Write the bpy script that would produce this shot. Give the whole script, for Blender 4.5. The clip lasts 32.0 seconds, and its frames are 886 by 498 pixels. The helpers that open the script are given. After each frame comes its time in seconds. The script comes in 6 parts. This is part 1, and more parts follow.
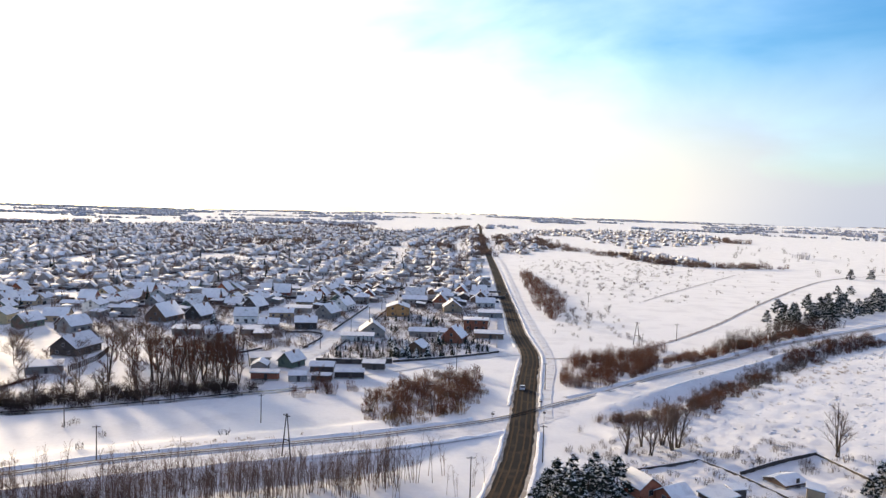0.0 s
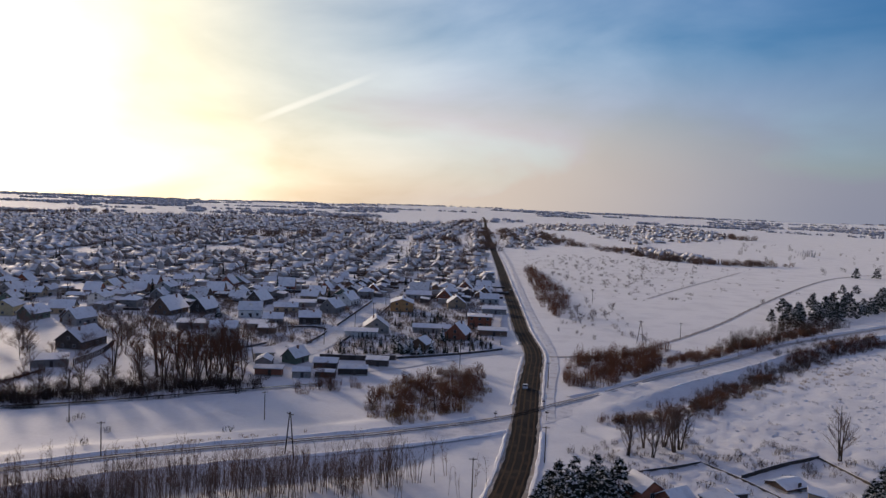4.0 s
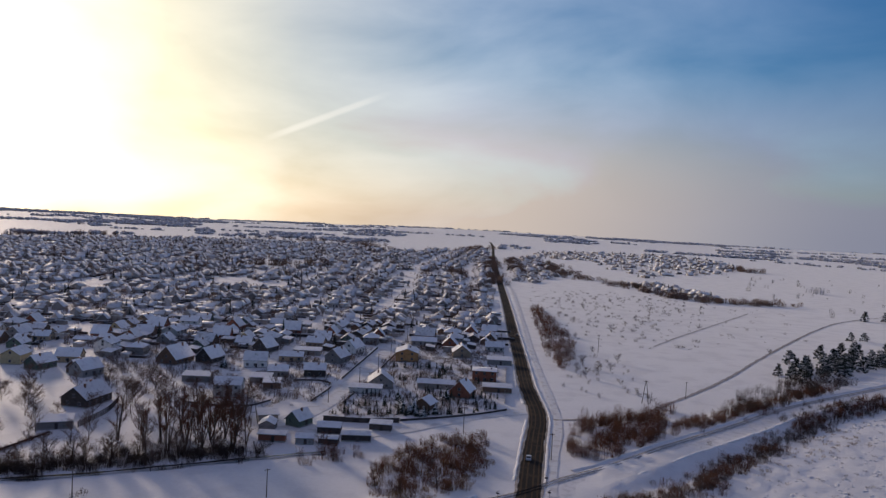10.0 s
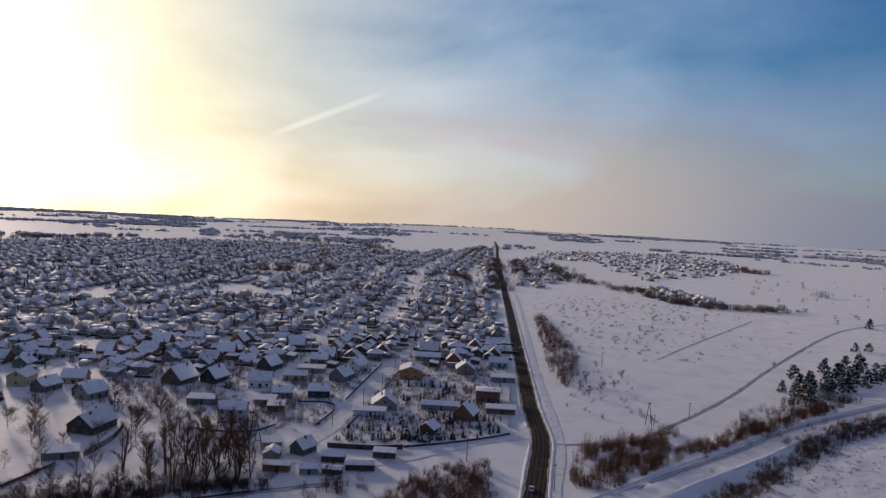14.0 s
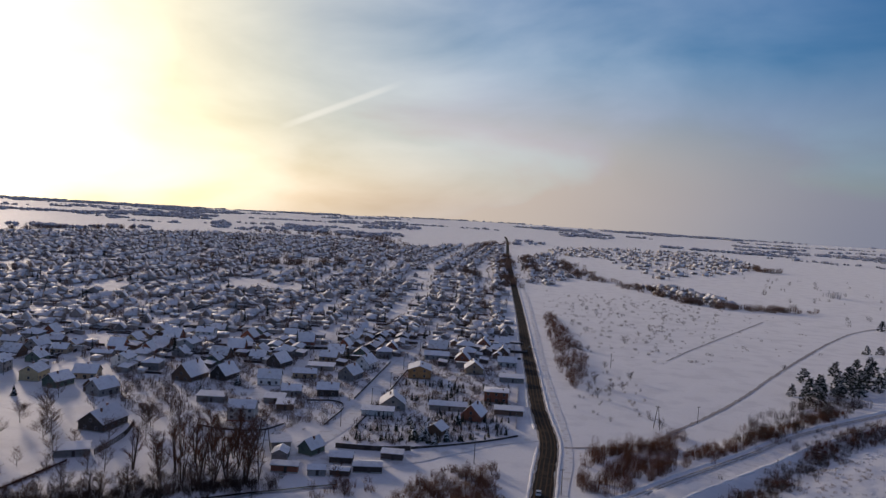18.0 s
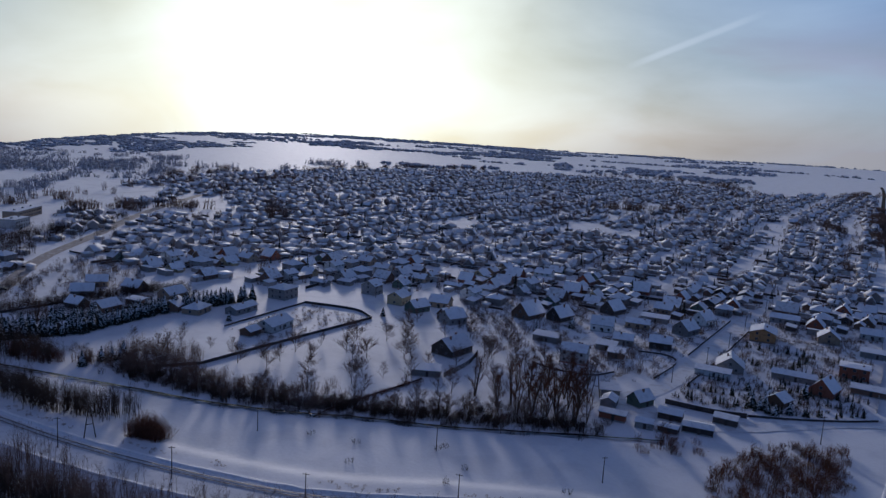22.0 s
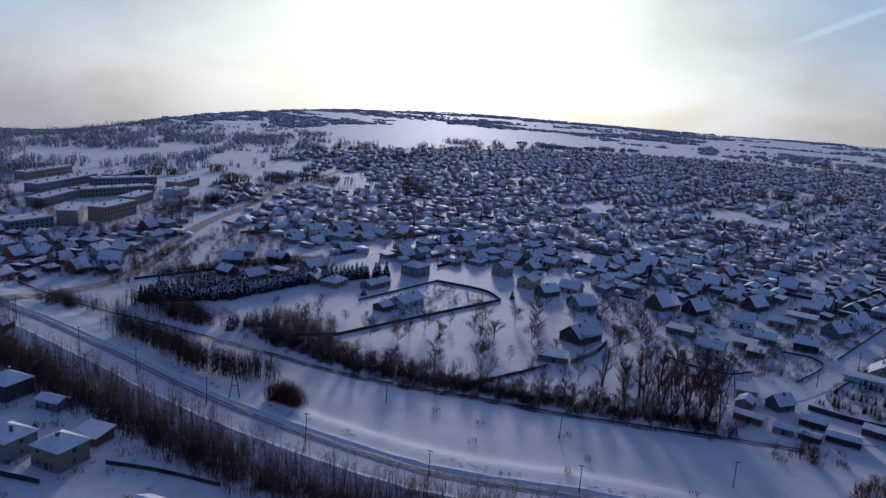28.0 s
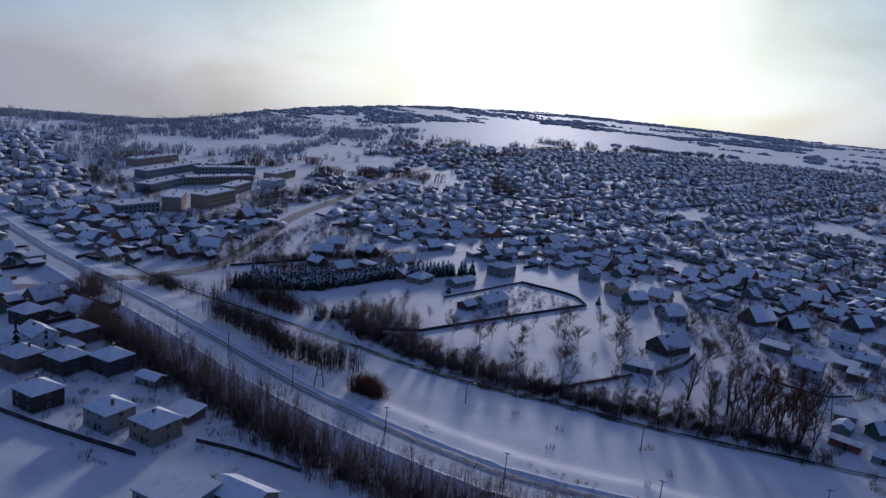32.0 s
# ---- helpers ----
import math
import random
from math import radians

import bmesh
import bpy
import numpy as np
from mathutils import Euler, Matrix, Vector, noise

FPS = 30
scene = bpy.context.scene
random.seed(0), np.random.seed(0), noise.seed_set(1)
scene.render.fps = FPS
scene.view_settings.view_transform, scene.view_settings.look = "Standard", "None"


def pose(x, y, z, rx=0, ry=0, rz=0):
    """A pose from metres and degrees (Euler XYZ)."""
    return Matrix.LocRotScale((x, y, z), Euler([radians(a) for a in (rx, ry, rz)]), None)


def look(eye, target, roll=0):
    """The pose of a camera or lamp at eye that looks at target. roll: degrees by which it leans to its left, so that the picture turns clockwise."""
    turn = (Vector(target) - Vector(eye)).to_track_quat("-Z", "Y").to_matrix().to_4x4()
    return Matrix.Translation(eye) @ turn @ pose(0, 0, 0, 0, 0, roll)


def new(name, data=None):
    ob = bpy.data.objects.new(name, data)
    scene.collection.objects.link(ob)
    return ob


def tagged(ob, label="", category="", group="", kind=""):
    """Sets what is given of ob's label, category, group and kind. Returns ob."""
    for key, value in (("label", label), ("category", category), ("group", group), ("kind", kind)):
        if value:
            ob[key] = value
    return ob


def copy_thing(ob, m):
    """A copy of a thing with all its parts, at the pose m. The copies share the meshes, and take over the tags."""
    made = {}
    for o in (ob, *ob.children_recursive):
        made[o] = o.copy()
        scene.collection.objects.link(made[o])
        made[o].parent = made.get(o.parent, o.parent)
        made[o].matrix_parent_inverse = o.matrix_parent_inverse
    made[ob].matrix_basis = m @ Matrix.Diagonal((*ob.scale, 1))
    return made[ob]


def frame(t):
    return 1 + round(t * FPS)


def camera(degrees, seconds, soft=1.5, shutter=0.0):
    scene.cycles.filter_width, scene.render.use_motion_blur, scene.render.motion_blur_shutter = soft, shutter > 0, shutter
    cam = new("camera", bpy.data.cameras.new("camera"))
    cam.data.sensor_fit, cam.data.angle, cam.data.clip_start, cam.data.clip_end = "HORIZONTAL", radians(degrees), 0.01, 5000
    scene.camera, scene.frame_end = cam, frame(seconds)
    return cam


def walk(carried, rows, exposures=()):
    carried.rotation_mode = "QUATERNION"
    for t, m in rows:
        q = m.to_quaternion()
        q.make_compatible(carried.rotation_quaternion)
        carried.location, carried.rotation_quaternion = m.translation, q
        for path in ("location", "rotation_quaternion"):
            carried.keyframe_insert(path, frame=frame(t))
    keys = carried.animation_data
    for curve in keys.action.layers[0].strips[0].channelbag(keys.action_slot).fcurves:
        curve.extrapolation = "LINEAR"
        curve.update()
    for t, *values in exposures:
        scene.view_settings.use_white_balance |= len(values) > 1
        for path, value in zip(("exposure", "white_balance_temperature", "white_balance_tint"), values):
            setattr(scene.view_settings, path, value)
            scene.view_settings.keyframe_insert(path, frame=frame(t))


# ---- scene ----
# camera: seconds, height, heading to the left of north, pitch, roll
PATH = [
    (0.0, 60.5, 4.88, -3.37, 1.57),
    (0.5, 60.6, 4.80, -3.57, 1.99),
    (1.0, 60.8, 5.00, -3.76, 1.38),
    (1.5, 60.9, 4.86, -5.42, 1.74),
    (2.0, 60.9, 5.06, -4.95, 1.52),
    (2.5, 60.9, 4.86, -4.77, 1.38),
    (3.0, 61.0, 4.10, -3.41, 0.46),
    (3.5, 61.7, 4.03, -5.19, 3.16),
    (4.0, 62.4, 5.22, -3.96, 2.14),
    (4.5, 62.9, 6.02, -2.40, 0.17),
    (6.5, 69.6, 5.79, -3.16, 1.55),
    (7.0, 70.4, 5.85, -2.49, 1.14),
    (7.5, 71.6, 6.02, -2.76, 1.88),
    (8.0, 73.0, 6.03, -2.33, 2.64),
    (8.5, 74.4, 6.04, -2.55, 2.53),
    (9.0, 75.9, 5.94, -3.16, 2.61),
    (9.5, 77.4, 5.82, -2.96, 2.72),
    (10.0, 78.9, 5.87, -2.49, 2.93),
    (10.5, 80.5, 6.11, -2.53, 2.43),
    (11.0, 82.0, 6.20, -2.47, 2.76),
    (11.5, 83.4, 6.15, -2.12, 2.73),
    (12.0, 85.0, 6.13, -2.89, 2.99),
    (12.5, 86.6, 6.17, -2.89, 3.04),
    (13.0, 88.1, 6.16, -3.12, 3.08),
    (13.5, 89.5, 6.14, -3.14, 2.86),
    (14.0, 90.8, 6.19, -2.82, 2.74),
    (14.5, 91.8, 6.18, -3.16, 2.69),
    (16.5, 94.6, 6.74, -3.26, 3.20),
    (17.0, 94.3, 6.92, -2.02, 2.71),
    (17.5, 94.2, 7.08, -3.05, 2.45),
    (18.0, 94.3, 6.95, -3.37, 3.34),
    (18.2, 94.3, 8.76, -3.30, 3.15),
    (18.3, 94.3, 14.64, -3.16, 3.04),
    (18.4, 94.4, 17.13, -4.73, 3.70),
    (18.5, 94.4, 23.69, -3.65, 4.47),
    (19.0, 94.8, 22.88, -6.38, 2.90),
    (19.5, 95.3, 21.57, -5.52, 3.28),
    (20.0, 95.7, 21.44, -4.19, 3.39),
    (20.5, 96.4, 21.43, -8.38, 3.34),
    (21.0, 96.9, 21.53, -9.07, 3.08),
    (21.5, 96.9, 21.63, -8.83, 3.44),
    (21.8, 97.0, 22.90, -9.15, 3.24),
    (22.0, 97.1, 32.13, -9.24, 3.49),
    (22.5, 97.6, 34.73, -11.95, 4.68),
    (23.0, 97.8, 33.72, -10.70, 4.32),
    (23.5, 97.8, 33.35, -10.58, 4.56),
    (23.7, 97.8, 33.09, -10.59, 4.52),
    (23.8, 97.9, 35.28, -10.54, 4.75),
    (23.9, 97.9, 39.17, -10.69, 4.79),
    (24.0, 98.0, 42.61, -10.90, 5.82),
    (24.5, 98.3, 42.91, -12.75, 5.87),
    (25.0, 98.7, 42.35, -11.81, 5.36),
    (25.5, 98.7, 42.10, -11.30, 5.20),
    (27.5, 98.6, 42.05, -11.31, 4.19),
    (28.0, 98.6, 42.19, -11.45, 4.20),
    (28.5, 98.7, 41.69, -11.89, 4.73),
    (29.0, 98.9, 41.46, -11.84, 5.23),
    (29.5, 98.9, 41.65, -11.64, 4.99),
    (30.0, 98.8, 41.86, -11.63, 4.55),
    (30.5, 98.8, 41.93, -11.76, 5.21),
    (31.0, 98.8, 44.27, -10.69, 5.08),
    (31.5, 99.0, 50.09, -12.53, 6.45),
    (32.0, 99.3, 48.90, -12.13, 5.51),
]


def flight_pose(h, yaw, pitch, roll):
    turn = Matrix.Rotation(radians(yaw), 4, "Z") @ Matrix.Rotation(radians(90 + pitch), 4, "X") @ Matrix.Rotation(radians(roll), 4, "Z")
    return Matrix.Translation((0, 0, h)) @ turn


cam = camera(61.0, 32.0, soft=1.4)
EXPOSURES = [(0.0, 1.42, 7000, 8), (1.0, 1.18, 7000, 8), (2.0, 0.8, 6800, 12), (3.2, 0.2, 6450, 16), (10.0, 0.02, 6350, 17), (18.0, -0.1, 6300, 17),
             (18.7, 0.0, 6000, 15), (20.0, -0.55, 5350, 15), (21.0, -0.68, 5100, 15), (22.5, -0.58, 4900, 16), (24.5, -0.48, 4800, 17), (32.0, -0.52, 4800, 17)]
walk(cam, [(t, flight_pose(h, a, p, r)) for t, h, a, p, r in PATH], EXPOSURES)

# sky and sun
SUN_BEARING, SUN_HEIGHT = 42.0, 11.0    # degrees left of north, degrees above the horizon


def link(tree, a, b):
    tree.links.new(a, b)


def make_world():
    world = bpy.data.worlds.new("winter_sky")
    world.use_nodes = True
    scene.world = world
    t = world.node_tree
    t.nodes.clear()
    N = t.nodes.new
    out, bg, sky = N("ShaderNodeOutputWorld"), N("ShaderNodeBackground"), N("ShaderNodeTexSky")
    sky.sky_type, sky.sun_disc = "NISHITA", False
    sky.sun_elevation, sky.sun_rotation = radians(SUN_HEIGHT), radians(-SUN_BEARING)
    sky.air_density, sky.dust_density, sky.ozone_density, sky.altitude = 1.0, 1.1, 3.0, 100
    # thin high cloud, drawn out along the wind
    co, sep = N("ShaderNodeTexCoord"), N("ShaderNodeSeparateXYZ")
    link(t, co.outputs["Generated"], sep.inputs[0])
    mp = N("ShaderNodeMapping"); mp.inputs["Rotation"].default_value = (radians(12), radians(-14), radians(35)); mp.inputs["Scale"].default_value = (0.8, 1.0, 2.2)
    link(t, co.outputs["Generated"], mp.inputs[0])
    no = N("ShaderNodeTexNoise"); no.inputs["Scale"].default_value = 4.2; no.inputs["Detail"].default_value = 6; no.inputs["Roughness"].default_value = 0.5; no.inputs["Distortion"].default_value = 0.35
    link(t, mp.outputs[0], no.inputs["Vector"])
    ramp = N("ShaderNodeValToRGB"); ramp.color_ramp.elements[0].position, ramp.color_ramp.elements[1].position = 0.32, 0.72
    link(t, no.outputs["Fac"], ramp.inputs[0])
    hsv = N("ShaderNodeHueSaturation"); hsv.inputs["Saturation"].default_value = 0.55; hsv.inputs["Value"].default_value = 1.9
    link(t, sky.outputs[0], hsv.inputs["Color"])
    amount = N("ShaderNodeMath"); amount.operation = "MULTIPLY"; amount.inputs[1].default_value = 0.7
    link(t, ramp.outputs[0], amount.inputs[0])
    b, e = radians(SUN_BEARING), radians(SUN_HEIGHT)
    near = N("ShaderNodeVectorMath"); near.operation = "DOT_PRODUCT"; near.inputs[1].default_value = (-math.sin(b) * math.cos(e), math.cos(b) * math.cos(e), math.sin(e))
    link(t, co.outputs["Generated"], near.inputs[0])
    thin = N("ShaderNodeMapRange"); thin.interpolation_type = "SMOOTHSTEP"
    thin.inputs[1].default_value, thin.inputs[2].default_value, thin.inputs[3].default_value, thin.inputs[4].default_value = 0.4, 0.9, 0.35, 0.8
    link(t, near.outputs["Value"], thin.inputs[0]); link(t, thin.outputs[0], amount.inputs[1])
    mix = N("ShaderNodeMixRGB"); link(t, amount.outputs[0], mix.inputs[0]); link(t, sky.outputs[0], mix.inputs[1]); link(t, hsv.outputs[0], mix.inputs[2])
    # a vapour trail
    p, q = Vector((-0.318, 0.943, 0.094)).normalized(), Vector((-0.198, 0.969, 0.148)).normalized()
    mid, side = (p + q).normalized(), p.cross(q).normalized()
    axis = side.cross(mid)
    masks = []
    for vec, lo, hi in ((side, 0.006, 0.001), (axis, 0.095, 0.04)):
        dot = N("ShaderNodeVectorMath"); dot.operation = "DOT_PRODUCT"; dot.inputs[1].default_value = vec
        link(t, co.outputs["Generated"], dot.inputs[0])
        ab = N("ShaderNodeMath"); ab.operation = "ABSOLUTE"; link(t, dot.outputs["Value"], ab.inputs[0])
        mr = N("ShaderNodeMapRange"); mr.interpolation_type = "SMOOTHSTEP"
        mr.inputs[1].default_value, mr.inputs[2].default_value, mr.inputs[3].default_value, mr.inputs[4].default_value = hi, lo, 1.0, 0.0
        link(t, ab.outputs[0], mr.inputs[0]); masks.append(mr.outputs[0])
    dot = N("ShaderNodeVectorMath"); dot.operation = "DOT_PRODUCT"; dot.inputs[1].default_value = mid
    link(t, co.outputs["Generated"], dot.inputs[0])
    ahead = N("ShaderNodeMath"); ahead.operation = "GREATER_THAN"; ahead.inputs[1].default_value = 0.5; link(t, dot.outputs["Value"], ahead.inputs[0]); masks.append(ahead.outputs[0])
    val = masks[0]
    for m2 in masks[1:]:
        mm = N("ShaderNodeMath"); mm.operation = "MULTIPLY"; link(t, val, mm.inputs[0]); link(t, m2, mm.inputs[1]); val = mm.outputs[0]
    mm = N("ShaderNodeMath"); mm.operation = "MULTIPLY"; mm.inputs[1].default_value = 0.6; link(t, val, mm.inputs[0])
    white = N("ShaderNodeHueSaturation"); white.inputs["Saturation"].default_value = 0.3; white.inputs["Value"].default_value = 1.9
    link(t, sky.outputs[0], white.inputs["Color"])
    trail = N("ShaderNodeMixRGB"); link(t, mm.outputs[0], trail.inputs[0]); link(t, mix.outputs[0], trail.inputs[1]); link(t, white.outputs[0], trail.inputs[2])
    # grey winter haze low over the horizon
    low = N("ShaderNodeMapRange"); low.interpolation_type = "SMOOTHSTEP"
    low.inputs[1].default_value, low.inputs[2].default_value, low.inputs[3].default_value, low.inputs[4].default_value = 0.0, 0.2, 0.92, 0.0
    link(t, sep.outputs["Z"], low.inputs[0])
    side_on = N("ShaderNodeMapRange"); side_on.interpolation_type = "SMOOTHSTEP"
    side_on.inputs[1].default_value, side_on.inputs[2].default_value = 0.38, 0.93
    link(t, near.outputs["Value"], side_on.inputs[0])
    veil = N("ShaderNodeMixRGB"); veil.inputs[1].default_value, veil.inputs[2].default_value = (3.5, 3.4, 3.4, 1), (9.2, 7.7, 5.9, 1)
    link(t, side_on.outputs[0], veil.inputs[0])
    haze = N("ShaderNodeMixRGB"); haze.blend_type = "LIGHTEN"
    pale = N("ShaderNodeHueSaturation"); pale.inputs["Saturation"].default_value = 0.62
    link(t, trail.outputs[0], pale.inputs["Color"]); link(t, low.outputs[0], pale.inputs["Fac"])
    link(t, low.outputs[0], haze.inputs[0]); link(t, pale.outputs[0], haze.inputs[1]); link(t, veil.outputs[0], haze.inputs[2])
    # the low sun warms the air around it
    tint = N("ShaderNodeValToRGB")
    stops = ((0.0, (0.30, 0.34, 0.46)), (0.55, (0.41, 0.45, 0.55)), (0.80, (0.49, 0.50, 0.55)), (0.91, (0.45, 0.445, 0.43)), (0.965, (0.54, 0.51, 0.41)), (0.995, (1.0, 0.93, 0.72)))
    for i, (where, colour) in enumerate(stops):
        el = tint.color_ramp.elements[i] if i < 2 else tint.color_ramp.elements.new(where)
        el.position, el.color = where, (*colour, 1)
    link(t, near.outputs["Value"], tint.inputs[0])
    tone = N("ShaderNodeVectorMath"); tone.operation = "SCALE"; tone.inputs["Scale"].default_value = 1.9
    link(t, tint.outputs[0], tone.inputs[0])
    warm = N("ShaderNodeMixRGB"); warm.blend_type = "MULTIPLY"; warm.inputs[0].default_value = 1.0
    link(t, haze.outputs[0], warm.inputs[1]); link(t, tone.outputs[0], warm.inputs[2])
    rich = N("ShaderNodeHueSaturation"); rich.inputs["Saturation"].default_value = 1.3
    # sky brightness eased towards a ceiling, which tames the glare round the sun
    part_sum = N("ShaderNodeVectorMath"); part_sum.operation = "MULTIPLY_ADD"
    part_sum.inputs[1].default_value, part_sum.inputs[2].default_value = (1 / 23, 1 / 22, 1 / 17), (1, 1, 1)
    spread = N("ShaderNodeVectorMath"); spread.operation = "DIVIDE"
    link(t, warm.outputs[0], part_sum.inputs[0]); link(t, warm.outputs[0], spread.inputs[0]); link(t, part_sum.outputs[0], spread.inputs[1])
    link(t, spread.outputs[0], rich.inputs["Color"])
    # even pale tint added to the unseen upper sky, tuned to light the snow
    top = N("ShaderNodeMapRange"); top.interpolation_type = "SMOOTHSTEP"
    top.inputs[1].default_value, top.inputs[2].default_value, top.inputs[3].default_value, top.inputs[4].default_value = 0.34, 0.62, 0.0, 1.0
    link(t, sep.outputs["Z"], top.inputs[0])
    sheet = N("ShaderNodeMixRGB"); sheet.inputs[2].default_value = (1.15, 1.24, 1.85, 1)
    link(t, top.outputs[0], sheet.inputs[0]); link(t, rich.outputs[0], sheet.inputs[1])
    link(t, sheet.outputs[0], bg.inputs[0]); bg.inputs[1].default_value = 0.112
    link(t, bg.outputs[0], out.inputs[0])


make_world()
sun = new("sun", bpy.data.lights.new("sun", "SUN"))
sun.data.energy, sun.data.angle, sun.data.color = 2.4, radians(6.0), (1.0, 0.80, 0.58)
_b, _e = radians(SUN_BEARING), radians(SUN_HEIGHT)
sun.matrix_world = look((0, 0, 300), (math.sin(_b) * math.cos(_e) * 300, -math.cos(_b) * math.cos(_e) * 300, 300 - math.sin(_e) * 300))

# ---- materials ----
def material(name, base, rough=0.8, metal=0.0, spread=0.15, scale=0.5, fine=8.0, bump=0.0, second=None, second_amount=0.5, obj_random=0.0, island=0.0, spec=0.3):
    """A surface with colour drift at two scales, fine relief, and an optional second colour in blotches."""
    m = bpy.data.materials.new(name)
    m.use_nodes = True
    t = m.node_tree
    N = t.nodes.new
    b = t.nodes["Principled BSDF"]
    b.inputs["Roughness"].default_value, b.inputs["Metallic"].default_value = rough, metal
    b.inputs["Specular IOR Level"].default_value = spec
    geo = N("ShaderNodeNewGeometry")
    n1, n2 = N("ShaderNodeTexNoise"), N("ShaderNodeTexNoise")
    for n, s in ((n1, scale), (n2, fine)):
        n.inputs["Scale"].default_value, n.inputs["Detail"].default_value = s, 4
        link(t, geo.outputs["Position"], n.inputs["Vector"])
    mixn = N("ShaderNodeMath"); mixn.operation = "ADD"
    link(t, n1.outputs["Fac"], mixn.inputs[0]); link(t, n2.outputs["Fac"], mixn.inputs[1])
    ramp = N("ShaderNodeMapRange"); ramp.inputs[1].default_value, ramp.inputs[2].default_value = 0.6, 1.4
    ramp.inputs[3].default_value, ramp.inputs[4].default_value = 1 - spread, 1 + spread
    link(t, mixn.outputs[0], ramp.inputs[0])
    val = ramp.outputs[0]
    for amount, node, socket in ((obj_random, "ShaderNodeObjectInfo", "Random"), (island, "ShaderNodeNewGeometry", "Random Per Island")):
        if amount:
            info = N(node)
            r = N("ShaderNodeMapRange"); r.inputs[3].default_value, r.inputs[4].default_value = 1 - amount, 1 + amount
            link(t, info.outputs[socket], r.inputs[0])
            mul = N("ShaderNodeMath"); mul.operation = "MULTIPLY"
            link(t, val, mul.inputs[0]); link(t, r.outputs[0], mul.inputs[1]); val = mul.outputs[0]
    rgb = N("ShaderNodeRGB"); rgb.outputs[0].default_value = (*base, 1)
    col = rgb.outputs[0]
    if second:
        edge = N("ShaderNodeMapRange"); edge.inputs[1].default_value, edge.inputs[2].default_value = 0.62 - 0.3 * second_amount, 0.72 - 0.3 * second_amount
        n3 = N("ShaderNodeTexNoise"); n3.inputs["Scale"].default_value = scale * 1.7; n3.inputs["Detail"].default_value = 6
        link(t, geo.outputs["Position"], n3.inputs["Vector"]); link(t, n3.outputs["Fac"], edge.inputs[0])
        mx = N("ShaderNodeMixRGB"); mx.inputs[2].default_value = (*second, 1)
        link(t, edge.outputs[0], mx.inputs[0]); link(t, col, mx.inputs[1]); col = mx.outputs[0]
    v = N("ShaderNodeVectorMath"); v.operation = "SCALE"
    link(t, col, v.inputs[0]); link(t, val, v.inputs["Scale"])
    link(t, v.outputs[0], b.inputs["Base Color"])
    if bump:
        bp = N("ShaderNodeBump"); bp.inputs["Strength"].default_value = bump; bp.inputs["Distance"].default_value = 0.3
        link(t, mixn.outputs[0], bp.inputs["Height"]); link(t, bp.outputs[0], b.inputs["Normal"])
    return m


SNOW = material("snow_field", (0.82, 0.825, 0.845), 0.72, spread=0.06, scale=0.04, fine=0.8, bump=0.3, second=(0.75, 0.755, 0.78), second_amount=0.4, spec=0.14)
_crust = SNOW.node_tree.nodes["Principled BSDF"]
_crust.inputs["Sheen Weight"].default_value, _crust.inputs["Sheen Roughness"].default_value = 0.2, 0.25
SNOW_ROOF = material("roof_snow", (0.88, 0.885, 0.90), 0.65, spread=0.08, scale=0.3, fine=3, bump=0.25, spec=0.1, obj_random=0.08, island=0.06, second=(0.78, 0.78, 0.80), second_amount=0.3)
THIN_SNOW = material("thin_roof_snow", (0.82, 0.82, 0.83), 0.7, spread=0.15, scale=0.35, fine=3, bump=0.2, spec=0.1, obj_random=0.15, island=0.2, second=(0.60, 0.58, 0.57), second_amount=0.3)
ASPHALT = material("salted_asphalt", (0.027, 0.025, 0.024), 0.85, spread=0.3, scale=0.12, fine=2.5, second=(0.06, 0.047, 0.037), second_amount=0.35, spec=0.05)
PACKED = material("packed_snow_street", (0.78, 0.785, 0.80), 0.6, spread=0.08, scale=0.15, fine=1.5, second=(0.66, 0.65, 0.65), second_amount=0.35, spec=0.05)
BALLAST = material("snowy_ballast", (0.52, 0.52, 0.54), 0.9, spread=0.25, scale=0.4, fine=4, second=(0.70, 0.71, 0.73), second_amount=0.6, spec=0.1)
STEEL = material("rail_steel", (0.25, 0.22, 0.2), 0.35, 0.9, spread=0.15, scale=1, fine=10)

WALLS = {k: material("wall_" + k, c, 0.85, spread=0.14, scale=0.5, fine=3, obj_random=0.25, second=tuple(0.7 * v for v in c), second_amount=0.25) for k, c in {
    "grey": (0.27, 0.26, 0.25), "tan": (0.38, 0.29, 0.20), "white": (0.62, 0.61, 0.58), "brick": (0.30, 0.115, 0.07), "yellow": (0.46, 0.38, 0.23),
    "green": (0.13, 0.18, 0.14), "dark": (0.075, 0.063, 0.058), "brown": (0.18, 0.115, 0.08), "orange": (0.58, 0.31, 0.13)}.items()}
# distant walls set paler, with haze put into their colour
FAR_WALL = material("far_wall", (0.44, 0.39, 0.35), 0.9, spread=0.15, scale=0.2, fine=2, island=0.5)
ROOFING = material("dark_roofing", (0.10, 0.085, 0.08), 0.7, spread=0.2, scale=0.8, fine=6)
RED_ROOF = material("red_tin_roof", (0.42, 0.10, 0.05), 0.5, spread=0.2, scale=0.8, fine=6)
GLASS = material("window_glass", (0.03, 0.035, 0.045), 0.12, spread=0.1, scale=2, fine=8, spec=0.6)
TRIM = material("worn_trim", (0.30, 0.29, 0.28), 0.6, spread=0.08, scale=2, fine=9)
CHIMNEY = material("chimney_brick", (0.24, 0.13, 0.09), 0.9, spread=0.25, scale=2, fine=12)
